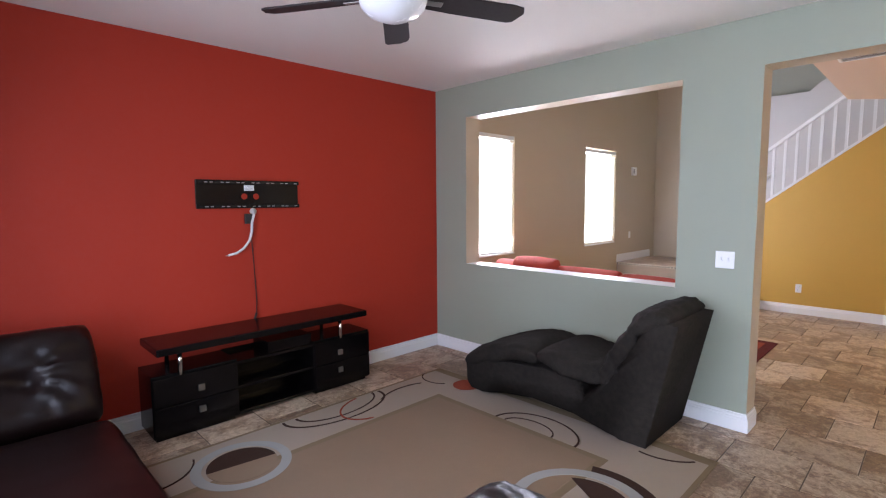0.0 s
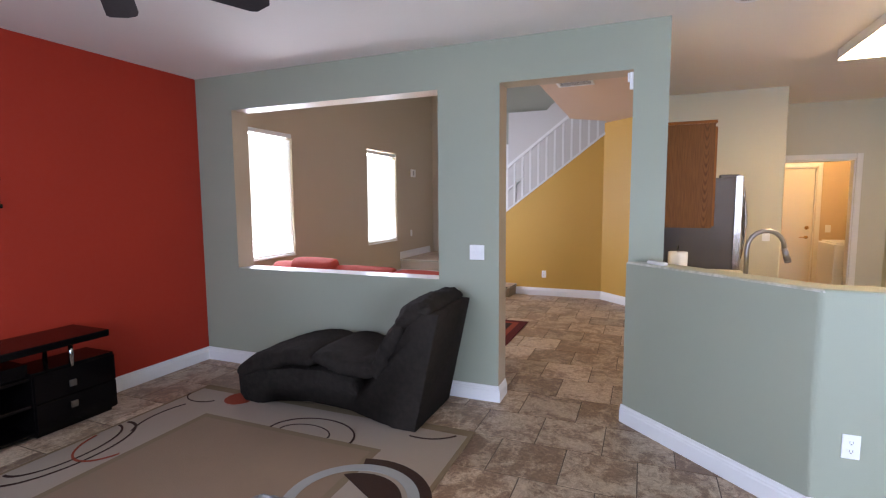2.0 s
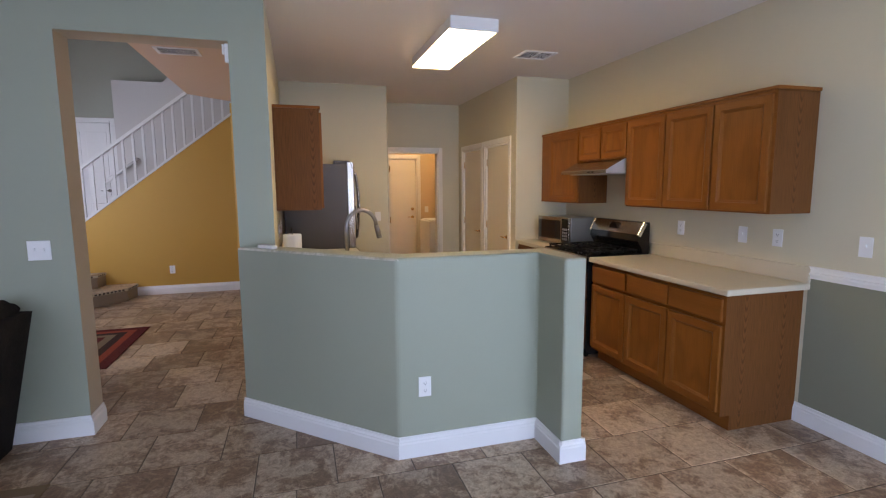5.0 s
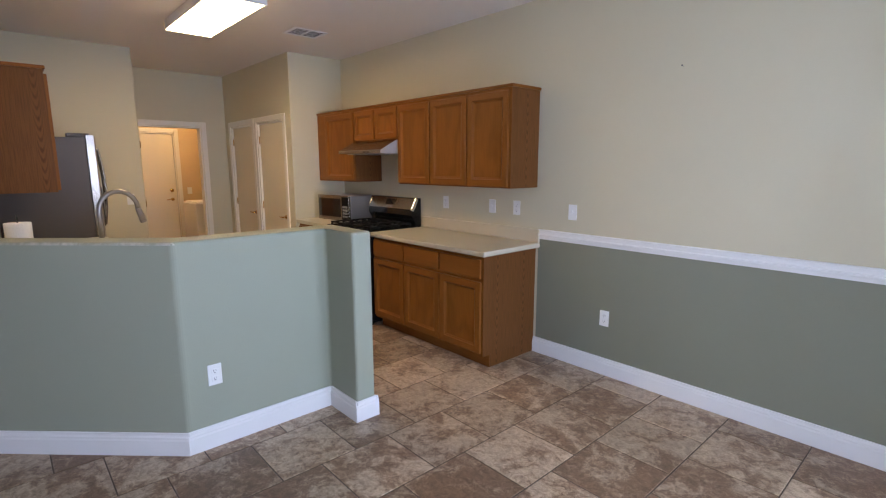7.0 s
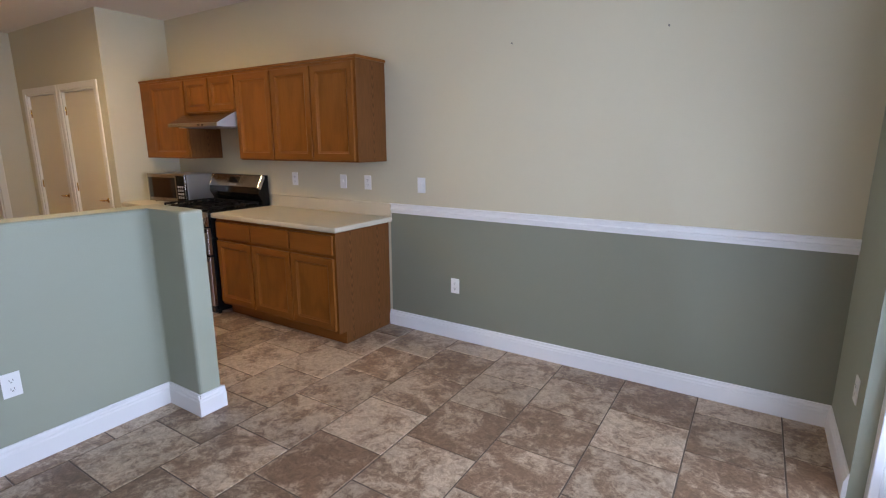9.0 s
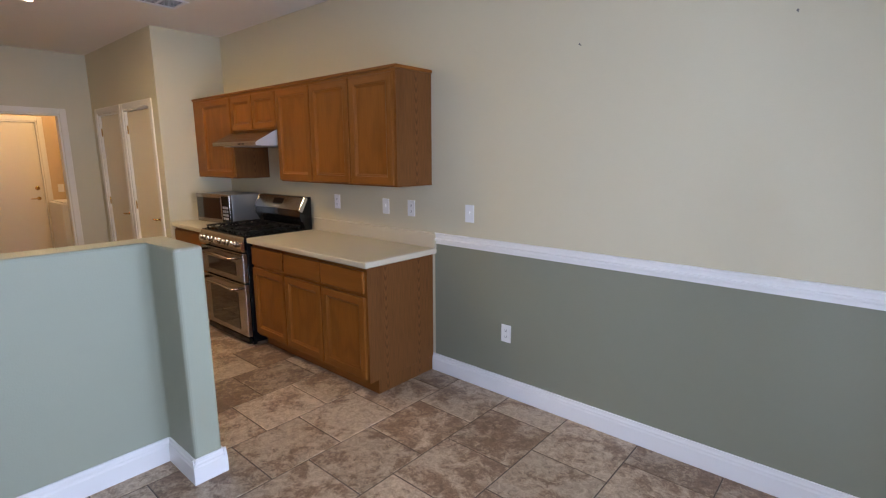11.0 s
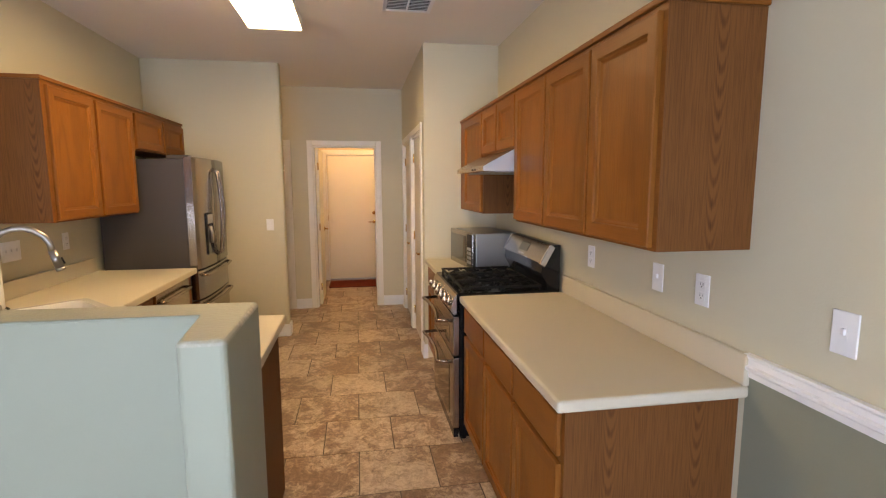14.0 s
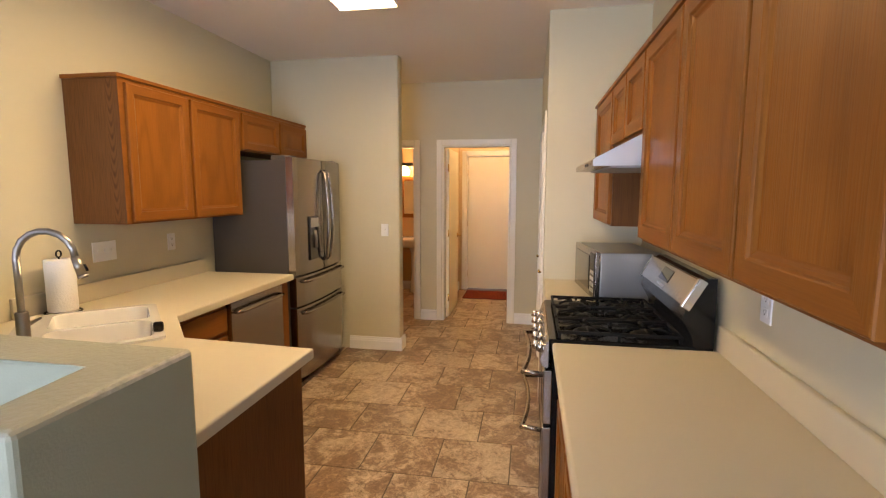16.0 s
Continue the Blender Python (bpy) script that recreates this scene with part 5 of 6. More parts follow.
part("control_strip", box(5.232, 5.345, -2.4855, -2.482, 0.94, 1.186, b=0.002), BLACKEN, fr, "black keypad strip")
for i in range(4):
    for j in range(3):
        part("key", box(5.245 + j * 0.03, 5.268 + j * 0.03, -2.4822, -2.481, 0.965 + i * 0.034, 0.987 + i * 0.034), GREYPL, fr)
for x in (5.26, 5.75):
    for y in (-2.81, -2.54):
        part("foot", cyl(bmesh.new(), (x, y, 0.914), (x, y, 0.929), 0.012), BLACKEN, e)
e.rotation_euler.z = radians(6)
e.location.y += 0.015

# sink corner: one continuous worktop with the sink hole
e = thing("corner_worktop", 4.3, -0.4, 0.874, "cream laminate corner worktop round the sink", "countertop")
P, Q = Vector((4.17, -0.63)), Vector((4.71, -0.125))
du = (Q - P).normalized()
dn = Vector((-du.y, du.x))


def sp(a, b):
    p = P + du * a + dn * b
    return (p.x, p.y)


outer = [(3.460, -1.292), (4.172, -1.292), (4.214, -0.682), (4.534, -0.396), (5.775, -0.396), (5.775, 0.322), (4.158, 0.322), (4.152, 0.341), (3.460, -0.384)]
hole = [sp(0.02, 0.02), sp(0.72, 0.02), sp(0.72, 0.46), sp(0.02, 0.46)]
bm = bmesh.new()


def plan_fill(bm, rings, z):
    edges = []
    for ring in rings:
        v = [bm.verts.new((x, y, z)) for x, y in ring]
        edges += [bm.edges.new((v[i], v[(i + 1) % len(v)])) for i in range(len(v))]
    bmesh.ops.triangle_fill(bm, use_beauty=True, edges=edges)


plan_fill(bm, (outer, hole), 0.914)
ext = bmesh.ops.extrude_face_region(bm, geom=list(bm.faces))
bmesh.ops.translate(bm, verts=[v for v in ext["geom"] if isinstance(v, bmesh.types.BMVert)], vec=(0, 0, -0.040))
bmesh.ops.recalc_face_normals(bm, faces=bm.faces)
rim_edges = [x for x in bm.edges if len(x.link_faces) == 2 and x.calc_face_angle(0) > 1.0 and x.verts[0].co.z > 0.91 and x.verts[1].co.z > 0.91 and max(x.verts[0].co.y, x.verts[1].co.y) < -0.3 and max(x.verts[0].co.x, x.verts[1].co.x) > 4.0]
bmesh.ops.bevel(bm, geom=rim_edges, offset=0.008, segments=3, profile=0.5, affect="EDGES", clamp_overlap=True)
part("slab", bm, LAMINATE, e)
part("backsplash", box(4.30, 5.74, 0.3035, 0.3245, 0.9145, 1.02, b=0.005), LAMINATE, e, "low cream backsplash")

# cabinets under it
e = thing("base_cabinet", 3.8, -0.9, 0, "honey oak peninsula cabinet with a plain end panel", "cabinet", group="oak base cabinets")
part("body", prism(bmesh.new(), [(3.462, -1.24), (4.125, -1.24), (4.16, -0.70), (3.462, -0.70)], 0.10, 0.873), OAK, e)
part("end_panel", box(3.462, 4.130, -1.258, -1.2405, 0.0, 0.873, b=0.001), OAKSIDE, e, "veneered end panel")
part("toe_kick", prism(bmesh.new(), [(3.462, -1.24), (4.06, -1.24), (4.09, -0.70), (3.462, -0.70)], 0, 0.0995), BLACKWD, e)
e = thing("base_cabinet", 4.1, -0.3, 0, "honey oak diagonal sink cabinet", "cabinet", group="oak base cabinets")
part("body", prism(bmesh.new(), [(3.475, -0.698), (4.165, -0.698), (4.195, -0.655), (4.49, -0.36), (4.52, -0.322), (4.66, -0.322), (4.66, 0.31), (4.2, 0.31), (3.475, -0.42)], 0.10, 0.70), OAK, e)
part("front_rail", prism(bmesh.new(), [(4.195, -0.655), (4.49, -0.36), (4.48, -0.35), (4.185, -0.645)], 0.70, 0.873), OAK, e)
part("toe_kick", prism(bmesh.new(), [(3.475, -0.698), (4.10, -0.698), (4.45, -0.30), (4.52, -0.30), (4.52, 0.31), (4.2, 0.31), (3.475, -0.42)], 0, 0.0995), BLACKWD, e)
e = base_cabinet(4.668, 5.005, 0.322, -0.345, [("drawer", 4.60, 4.99, 0.70, 0.845), ("door", 4.60, 4.99, 0.125, 0.675)], "honey oak base cabinet between sink and dishwasher")
part("face_frame", box(4.522, 4.667, -0.345, -0.325, 0.10, 0.873), OAK, e, "oak face frame stile")
base_cabinet(5.655, 5.775, 0.322, -0.345, [], "narrow oak filler cabinet beside the refrigerator")

e = thing("dishwasher", 5.33, -0.05, 0, "stainless dishwasher under the worktop", "dishwasher")
part("tub", box(5.010, 5.650, -0.33, 0.30, 0.02, 0.868), GREYSIDE, e)
d = part("door", box(5.014, 5.646, -0.372, -0.331, 0.11, 0.862, b=0.006), STEEL, e, "stainless door")
part("handle", tube(bmesh.new(), [(5.06, -0.370, 0.80), (5.062, -0.402, 0.80), (5.10, -0.408, 0.80), (5.56, -0.408, 0.80), (5.598, -0.402, 0.80), (5.60, -0.370, 0.80)], 0.011, 12), STEEL, d, "stainless bar handle", True)
part("kick_plate", box(5.014, 5.646, -0.345, -0.331, 0.0, 0.10), BLACKEN, e)

# sink
e = thing("kitchen_sink", 4.3, -0.2, 0.914, "white enamel double-bowl drop-in sink in the corner worktop", "sink")
bm = bmesh.new()


def rounded(a0, a1, b0, b1, r, n=5):
    pts = []
    for ca, cb, s in ((a1 - r, b0 + r, -90), (a1 - r, b1 - r, 0), (a0 + r, b1 - r, 90), (a0 + r, b0 + r, 180)):
        pts += [(ca + r * math.cos(radians(s + 90 * i / n)), cb + r * math.sin(radians(s + 90 * i / n))) for i in range(n + 1)]
    return pts


rings = [[sp(*p) for p in rounded(0.0, 0.742, 0.0, 0.565, 0.04)], [sp(*p) for p in rounded(0.035, 0.355, 0.04, 0.44, 0.05)], [sp(*p) for p in rounded(0.385, 0.707, 0.04, 0.44, 0.05)]]
plan_fill(bm, rings, 0.926)
ro = rings[0]
lo = [bm.verts.new((x, y, 0.9145)) for x, y in ro]
hi = [min(bm.verts, key=lambda v: (v.co - Vector((x, y, 0.926))).length) for x, y in ro]
for i in range(len(ro)):
    j = (i + 1) % len(ro)
    bm.faces.new((lo[i], lo[j], hi[j], hi[i]))
part("rim", bm, SINKW, e, "flat enamel rim")
for (a0, a1), ring in zip(((0.035, 0.355), (0.385, 0.707)), rings[1:]):
    bm = bmesh.new()
    last = None
    for ins, z in ((0.0, 0.926), (0.004, 0.915), (0.012, 0.82), (0.03, 0.745), (0.07, 0.738)):
        row = [bm.verts.new((*sp(*p), z)) for p in rounded(a0 + ins, a1 - ins, 0.04 + ins, 0.44 - ins, 0.05)]
        if last:
            for i in range(len(row)):
                j = (i + 1) % len(row)
                bm.faces.new((last[i], last[j], row[j], row[i]))
        last = row
    bm.faces.new(last)
    part("bowl", bm, SINKW, e, "deep enamel bowl", True)
    x, y = sp((a0 + a1) / 2, 0.24)
    part("drain", lathe(bmesh.new(), x, y, [(0.042, 0.7385), (0.040, 0.742), (0.02, 0.741), (0.018, 0.7395)], 20), NICKEL, e, "nickel drain", True)

e = thing("kitchen_faucet", 3.989, -0.131, 0.926, "brushed nickel gooseneck pull-down faucet", "faucet")
FX, FY = 3.989, -0.131
part("base", lathe(bmesh.new(), FX, FY, [(0.030, 0.9262), (0.029, 0.94), (0.024, 0.95), (0.0235, 1.05), (0.020, 1.055)], 24), NICKEL, e, "", True)
dv = Vector((0.30, -0.954))
pts = [(FX, FY, 1.05), (FX, FY, 1.27)]
for i in range(0, 10):
    a = radians(180 - i * 20)
    pts.append((FX + dv.x * 0.108 * (1 + math.cos(a)), FY + dv.y * 0.108 * (1 + math.cos(a)), 1.272 + 0.108 * math.sin(a)))
part("spout", tube(bmesh.new(), pts, 0.0135, 14), NICKEL, e, "arched spout", True)
tip = Vector(pts[-1])
dd = Vector((dv.x * 0.3, dv.y * 0.3, -1)).normalized()
sh = part("spray_head", cyl(cyl(bmesh.new(), tip - dd * 0.004, tip + dd * 0.075, 0.0155, 0.019, 20), tip + dd * 0.075, tip + dd * 0.088, 0.020, 0.018, 20), NICKEL, e, "pull-down spray head", True)
part("spray_button", cyl(bmesh.new(), tip + dd * 0.03 + Vector((0.012, -0.012, 0)), tip + dd * 0.06 + Vector((0.014, -0.014, 0)), 0.008), BLACKEN, sh, "black spray button", True)
part("lever", tube(bmesh.new(), [(FX, FY, 0.995), (FX + 0.04, FY + 0.012, 0.998), (FX + 0.10, FY + 0.03, 1.004)], 0.008, 10, [0.012, 0.010, 0.006]), NICKEL, e, "side lever", True)

e = thing("paper_towel_roll", 4.48, 0.22, 0.914, "white paper towel roll on a black wire holder", "paper towels")
part("holder_base", tube(bmesh.new(), [(4.48 + 0.078 * math.cos(radians(a)), 0.218 + 0.078 * math.sin(radians(a)), 0.9205) for a in range(0, 361, 15)], 0.005, 8), BLACKEN, e, "black wire ring", True)
part("holder_rod", tube(bmesh.new(), [(4.48, 0.218, 0.918), (4.48, 0.218, 1.205)] + [(4.48 + 0.014 * math.sin(radians(a)), 0.218, 1.219 - 0.017 * math.cos(radians(a))) for a in range(30, 361, 30)], 0.004, 8), BLACKEN, e, "black wire rod with a loop", True)
part("holder_foot", tube(bmesh.new(), [(4.40, 0.218, 0.918), (4.56, 0.218, 0.918)], 0.004, 8), BLACKEN, e, "", True)
part("roll", lathe(bmesh.new(), 4.48, 0.218, [(0.02, 0.928), (0.064, 0.928), (0.066, 0.932), (0.0655, 1.06), (0.066, 1.188), (0.064, 1.192), (0.02, 1.192)], 40), PAPER, e, "white paper roll", True)
e = thing("sink_stopper", 4.30, -0.54, 0.926, "small black dish scraper at the sink rim", "dish scraper")
x, y = sp(0.10, 0.022)
bm = box(-0.014, 0.014, -0.02, 0.02, 0, 0.045, b=0.010, seg=3)
bmesh.ops.transform(bm, verts=bm.verts, matrix=pose(x, y, 0.9262, 0, 0, 20))
part("grip", bm, BLACKEN, e, "", True)

# refrigerator
e = thing("refrigerator", 6.29, -0.05, 0, "stainless french-door refrigerator with bottom drawers", "refrigerator")
RX0_, RX1_ = 5.838, 6.748
part("body", box(RX0_ + 0.004, RX1_ - 0.004, -0.325, 0.30, 0.03, 1.765, b=0.004), GREYSIDE, e, "dark grey cabinet")


def curved_door(x0, x1, z0, z1, yb=-0.330, yf=-0.395, bulge=0.032, n=10):
    """A door front that bows out across the whole refrigerator."""
    bm = bmesh.new()
    mid, half = (RX0_ + RX1_) / 2, (RX1_ - RX0_) / 2
    rows = []
    for i in range(n + 1):
        x = x0 + (x1 - x0) * i / n
        edge = 0.010 if i in (0, n) else 0.0
        y = yf - bulge * (1 - ((x - mid) / half) ** 2) + edge
        rows.append([bm.verts.new(p) for p in ((x, yb, z0), (x, y + 0.004, z0), (x, y, z0 + 0.006), (x, y, z1 - 0.006), (x, y + 0.004, z1), (x, yb, z1))])
    for a, c in zip(rows, rows[1:]):
        for k in range(6):
            bm.faces.new((a[k], a[(k + 1) % 6], c[(k + 1) % 6], c[k]))
    bm.faces.new(rows[0]), bm.faces.new(rows[-1][::-1])
    return bm


XM = (RX0_ + RX1_) / 2
ld = part("door", curved_door(RX0_, XM - 0.003, 0.885, 1.785), STEEL, e, "left stainless door with dispenser")
rd = part("door", curved_door(XM + 0.003, RX1_, 0.885, 1.785), STEEL_REFL, e, "right stainless door")
d1 = part("drawer", curved_door(RX0_, RX1_, 0.640, 0.872), STEEL, e, "upper stainless drawer")
d2 = part("drawer", curved_door(RX0_, RX1_, 0.065, 0.627), STEEL, e, "freezer drawer")
part("kick_grille", box(RX0_ + 0.01, RX1_ - 0.01, -0.36, -0.33, 0.005, 0.06), BLACKEN, e)
for x in (RX0_ + 0.07, RX1_ - 0.07):
    part("hinge_cover", box(x - 0.05, x + 0.05, -0.36, -0.20, 1.7655, 1.800, b=0.006), GREYSIDE, e, "dark hinge cover")
    for y in (-0.29, 0.25):
        part("foot", cyl(bmesh.new(), (x, y, 0), (x, y, 0.032), 0.02), BLACKEN, e)
for dr, x, s in ((ld, XM - 0.035, -1), (rd, XM + 0.035, 1)):
    pts = [(x, -0.424, 0.96)] + [(x + s * 0.010 * math.sin(math.pi * t), -0.455 - 0.032 * math.sin(math.pi * t), 0.96 + 0.74 * t) for t in (0.03, 0.12, 0.25, 0.4, 0.5, 0.6, 0.75, 0.88, 0.97)] + [(x, -0.424, 1.70)]
    part("handle", tube(bmesh.new(), pts, 0.0125, 12), STEEL, dr, "bowed stainless handle", True)
for dr, z in ((d1, 0.835), (d2, 0.585)):
    pts = [(RX0_ + 0.06, -0.395, z)] + [(RX0_ + 0.06 + (RX1_ - RX0_ - 0.12) * t, -0.432 - 0.030 * math.sin(math.pi * t), z) for t in (0.02, 0.12, 0.3, 0.5, 0.7, 0.88, 0.98)] + [(RX1_ - 0.06, -0.395, z)]
    part("handle", tube(bmesh.new(), pts, 0.0125, 12), STEEL, dr, "bowed stainless handle", True)
part("dispenser", box(6.015, 6.185, -0.428, -0.409, 0.985, 1.335, b=0.006), BLACKGL, ld, "dark water dispenser recess")
part("dispenser_display", box(6.03, 6.17, -0.4305, -0.4282, 1.245, 1.32, b=0.001), GREYPL, ld, "grey touch panel")
part("dispenser_paddle", tube(bmesh.new(), [(6.10, -0.43, 1.22), (6.10, -0.44, 1.16), (6.105, -0.436, 1.08)], 0.012, 10), NICKEL, ld, "", True)

for x, z in ((1.95, 2.117), (1.015, 2.115)):
    e = thing("wall_nail", x, SY, z, "small metal nail in the beige dining wall", "nail", group="nails in the dining wall")
    part("shank", cyl(bmesh.new(), (x, SY + 0.0003, z), (x, SY + 0.018, z + 0.003), 0.002, n=8), NAIL, e)
    part("head", cyl(bmesh.new(), (x, SY + 0.017, z + 0.003), (x, SY + 0.0195, z + 0.0033), 0.005, n=10), NAIL, e)

# ---- laundry and bathroom ----
e = thing("door_mat", 9.5, -1.55, 0, "dark red striped mat at the laundry outer door", "door mat")
part("mat", box(9.24, 9.80, -1.95, -1.20, 0.0005, 0.010, b=0.003), RUGDR, e)
for i in range(9):
    x = 9.275 + i * 0.061
    part("stripe", box(x, x + 0.022, -1.94, -1.21, 0.0095, 0.0125, b=0.001), RUGR, e, "bright red stripe")
e = thing("washing_machine", 8.96, -2.25, 0, "white top-loading washing machine in the laundry", "washing machine")
part("cabinet", box(8.62, 9.30, -2.58, -1.92, 0.02, 0.955, b=0.012, seg=3), PLASTIC, e)
part("lid", box(8.66, 9.26, -2.46, -1.95, 0.9555, 0.975, b=0.008), PLASTIC, e)
part("console", box(8.62, 9.30, -2.58, -2.48, 0.9555, 1.09, b=0.012), PLASTIC, e)
for x in (8.68, 9.24):
    for y in (-2.52, -1.98):
        part("foot", cyl(bmesh.new(), (x, y, 0), (x, y, 0.022), 0.02), BLACKEN, e)

e = thing("bathroom_mirror", 9.78, -0.5, 1.2, "wood-framed mirror on the bathroom wall", "mirror")
part("glass", box(9.762, 9.770, -0.62, -0.22, 1.18, 1.68), MIRROR, e, "mirror glass")
for a in ((-0.69, -0.62, 1.12, 1.74), (-0.22, -0.15, 1.12, 1.74), (-0.62, -0.22, 1.68, 1.74), (-0.62, -0.22, 1.12, 1.18)):
    part("frame_piece", box(9.748, 9.779, *a, b=0.004), OAK, e, "oak frame")
e = thing("vanity_light", 9.78, -0.5, 1.85, "lit wall lamp with glass shades over the mirror", "wall lamp")
part("back_bar", box(9.755, 9.779, -0.66, -0.18, 1.90, 1.95, b=0.004), BLACKEN, e)
for y in (-0.58, -0.26):
    part("arm", tube(bmesh.new(), [(9.76, y, 1.925), (9.69, y, 1.935), (9.665, y, 1.90)], 0.008, 8), BLACKEN, e, "", True)
    part("shade", lathe(bmesh.new(), 9.665, y, [(0.045, 1.76), (0.07, 1.765), (0.075, 1.80), (0.055, 1.87), (0.02, 1.90)], 24), BULBGL, e, "glowing glass shade", True)
e = thing("pedestal_sink", 9.55, -0.5, 0, "white pedestal basin below the mirror", "sink")
part("pedestal", lathe(bmesh.new(), 9.60, -0.45, [(0.11, 0.0), (0.10, 0.05), (0.075, 0.3), (0.085, 0.6), (0.12, 0.70)], 24), SINKW, e, "", True)
part("basin", box(9.30, 9.775, -0.75, -0.15, 0.70, 0.84, b=0.05, seg=4), SINKW, e, "", True)
part("tap", tube(bmesh.new(), [(9.70, -0.45, 0.84), (9.70, -0.45, 0.95), (9.64, -0.45, 0.97), (9.60, -0.45, 0.94)], 0.012, 10), CHROME, e, "chrome tap", True)

# ---- front room and stairs ----


def blind_window(name, x0, x1, z0, z1, label):
    """A window with frame, glass and a lowered blind in its opening."""
    e = structure(name, box(x0, x1, NY + 0.085, NY + 0.091, z0, z1), GLASS, label, "window")
    e.visible_shadow = False
    f = 0.045
    for a in ((x0, x0 + f, z0, z1), (x1 - f, x1, z0, z1), (x0 + f, x1 - f, z0, z0 + f), (x0 + f, x1 - f, z1 - f, z1)):
        part("window_frame", box(a[0], a[1], NY + 0.07, NY + 0.11, a[2], a[3], b=0.004), WHITE, e)
    part("window_sill", box(x0, x1, NY - 0.012, NY + 0.07, z0 - 0.001, z0 + 0.018, b=0.005), WHITE, e)
    b = thing("window_blind", (x0 + x1) / 2, NY + 0.02, z0, "white slatted blind lowered over a sunlit window", "blind", group="front room blinds")
    part("head_rail", box(x0 + 0.004, x1 - 0.004, NY + 0.002, NY + 0.045, z1 - 0.05, z1 - 0.002, b=0.004), WHITE, b)
    part("bottom_rail", box(x0 + 0.006, x1 - 0.006, NY + 0.008, NY + 0.040, z0 + 0.022, z0 + 0.042, b=0.004), WHITE, b)
    for x in (x0 + 0.15, x1 - 0.15):
        part("ladder_cord", box(x - 0.002, x + 0.002, NY + 0.003, NY + 0.006, z0 + 0.04, z1 - 0.05), WHITE, b)
    bm = box(x0 + 0.008 - x0, x1 - 0.008 - x0, -0.022, 0.022, -0.0012, 0.0012)
    bmesh.ops.rotate(bm, verts=bm.verts, cent=(0, 0, 0), matrix=Matrix.Rotation(radians(-52), 3, "X"))
    me = mesh_of("slat", bm, BLIND)
    n = int((z1 - z0 - 0.11) / 0.036)
    for i in range(n):
        s = new("slat", me)
        s.parent = b
        s.matrix_parent_inverse = Matrix.Translation(-Vector(b.location))
        s.location = (x0, NY + 0.024, z0 + 0.062 + i * 0.036)


blind_window("window_1", *W1, WZ0, WZ1, "front-room window with white frame")
blind_window("window_2", *W2, WZ0 - 0.03, WZ1 - 0.02, "front-room window near the stair landing")
structure("backdrop_front_yard", box(3.0, 10.5, 5.6, 5.65, 0.0, 4.5), OUTSIDE, "overexposed daylight outside the front windows", "backdrop")

# red sofa behind the pass-through
e = thing("red_sofa", 4.85, 3.0, 0, "red fabric sofa with loose pillows behind the pass-through", "sofa")
part("base", box(4.40, 5.28, 2.02, 4.05, 0.05, 0.40, b=0.03, seg=3), REDCLOTH, e, "", True)
part("backrest", box(4.40, 4.66, 2.02, 4.05, 0.38, 0.78, b=0.05, seg=4), REDCLOTH, e, "", True)
for y0, y1 in ((2.03, 2.69), (2.70, 3.36), (3.37, 4.03)):
    part("seat_cushion", box(4.66, 5.30, y0, y1, 0.40, 0.54, b=0.04, seg=3), REDCLOTH, e, "", True)
for y0, y1, top, tilt in ((2.06, 2.60, 0.93, 0.02), (2.58, 3.25, 0.955, 0.0), (3.22, 3.72, 1.02, 0.03), (3.66, 3.98, 0.97, 0.0)):
    part("pillow", cushion(bmesh.new(), [(4.68 + tilt, 0.56), (4.62, 0.76), (4.56 - tilt, top)], y0, y1, 0.22, nu=20, nv=28, wrinkle=0.016, wscale=8, seed=y0 * 7, axis="y"), REDCLOTH, e, "plump red pillow", True)
for x in (4.46, 5.21):
    for y in (2.1, 3.97):
        part("foot", cyl(bmesh.new(), (x, y, 0), (x, y, 0.06), 0.025), BLACKWD, e)

e = thing("entry_rug", 6.1, 2.6, 0, "dark red patterned rug on the front-room tiles", "rug")
part("rug", box(5.42, 6.755, 1.80, 3.9, 0.0005, 0.009, b=0.003), RUGDR, e)
for k, m in ((0.10, RUGR), (0.17, RUGD), (0.25, RUGE), (0.33, RUGDR)):
    part("border", box(5.42 + k, 6.755 - k, 1.80 + k, 3.9 - k, 0.002, 0.009 + k * 0.012, b=0.001), m, e, "woven border band")

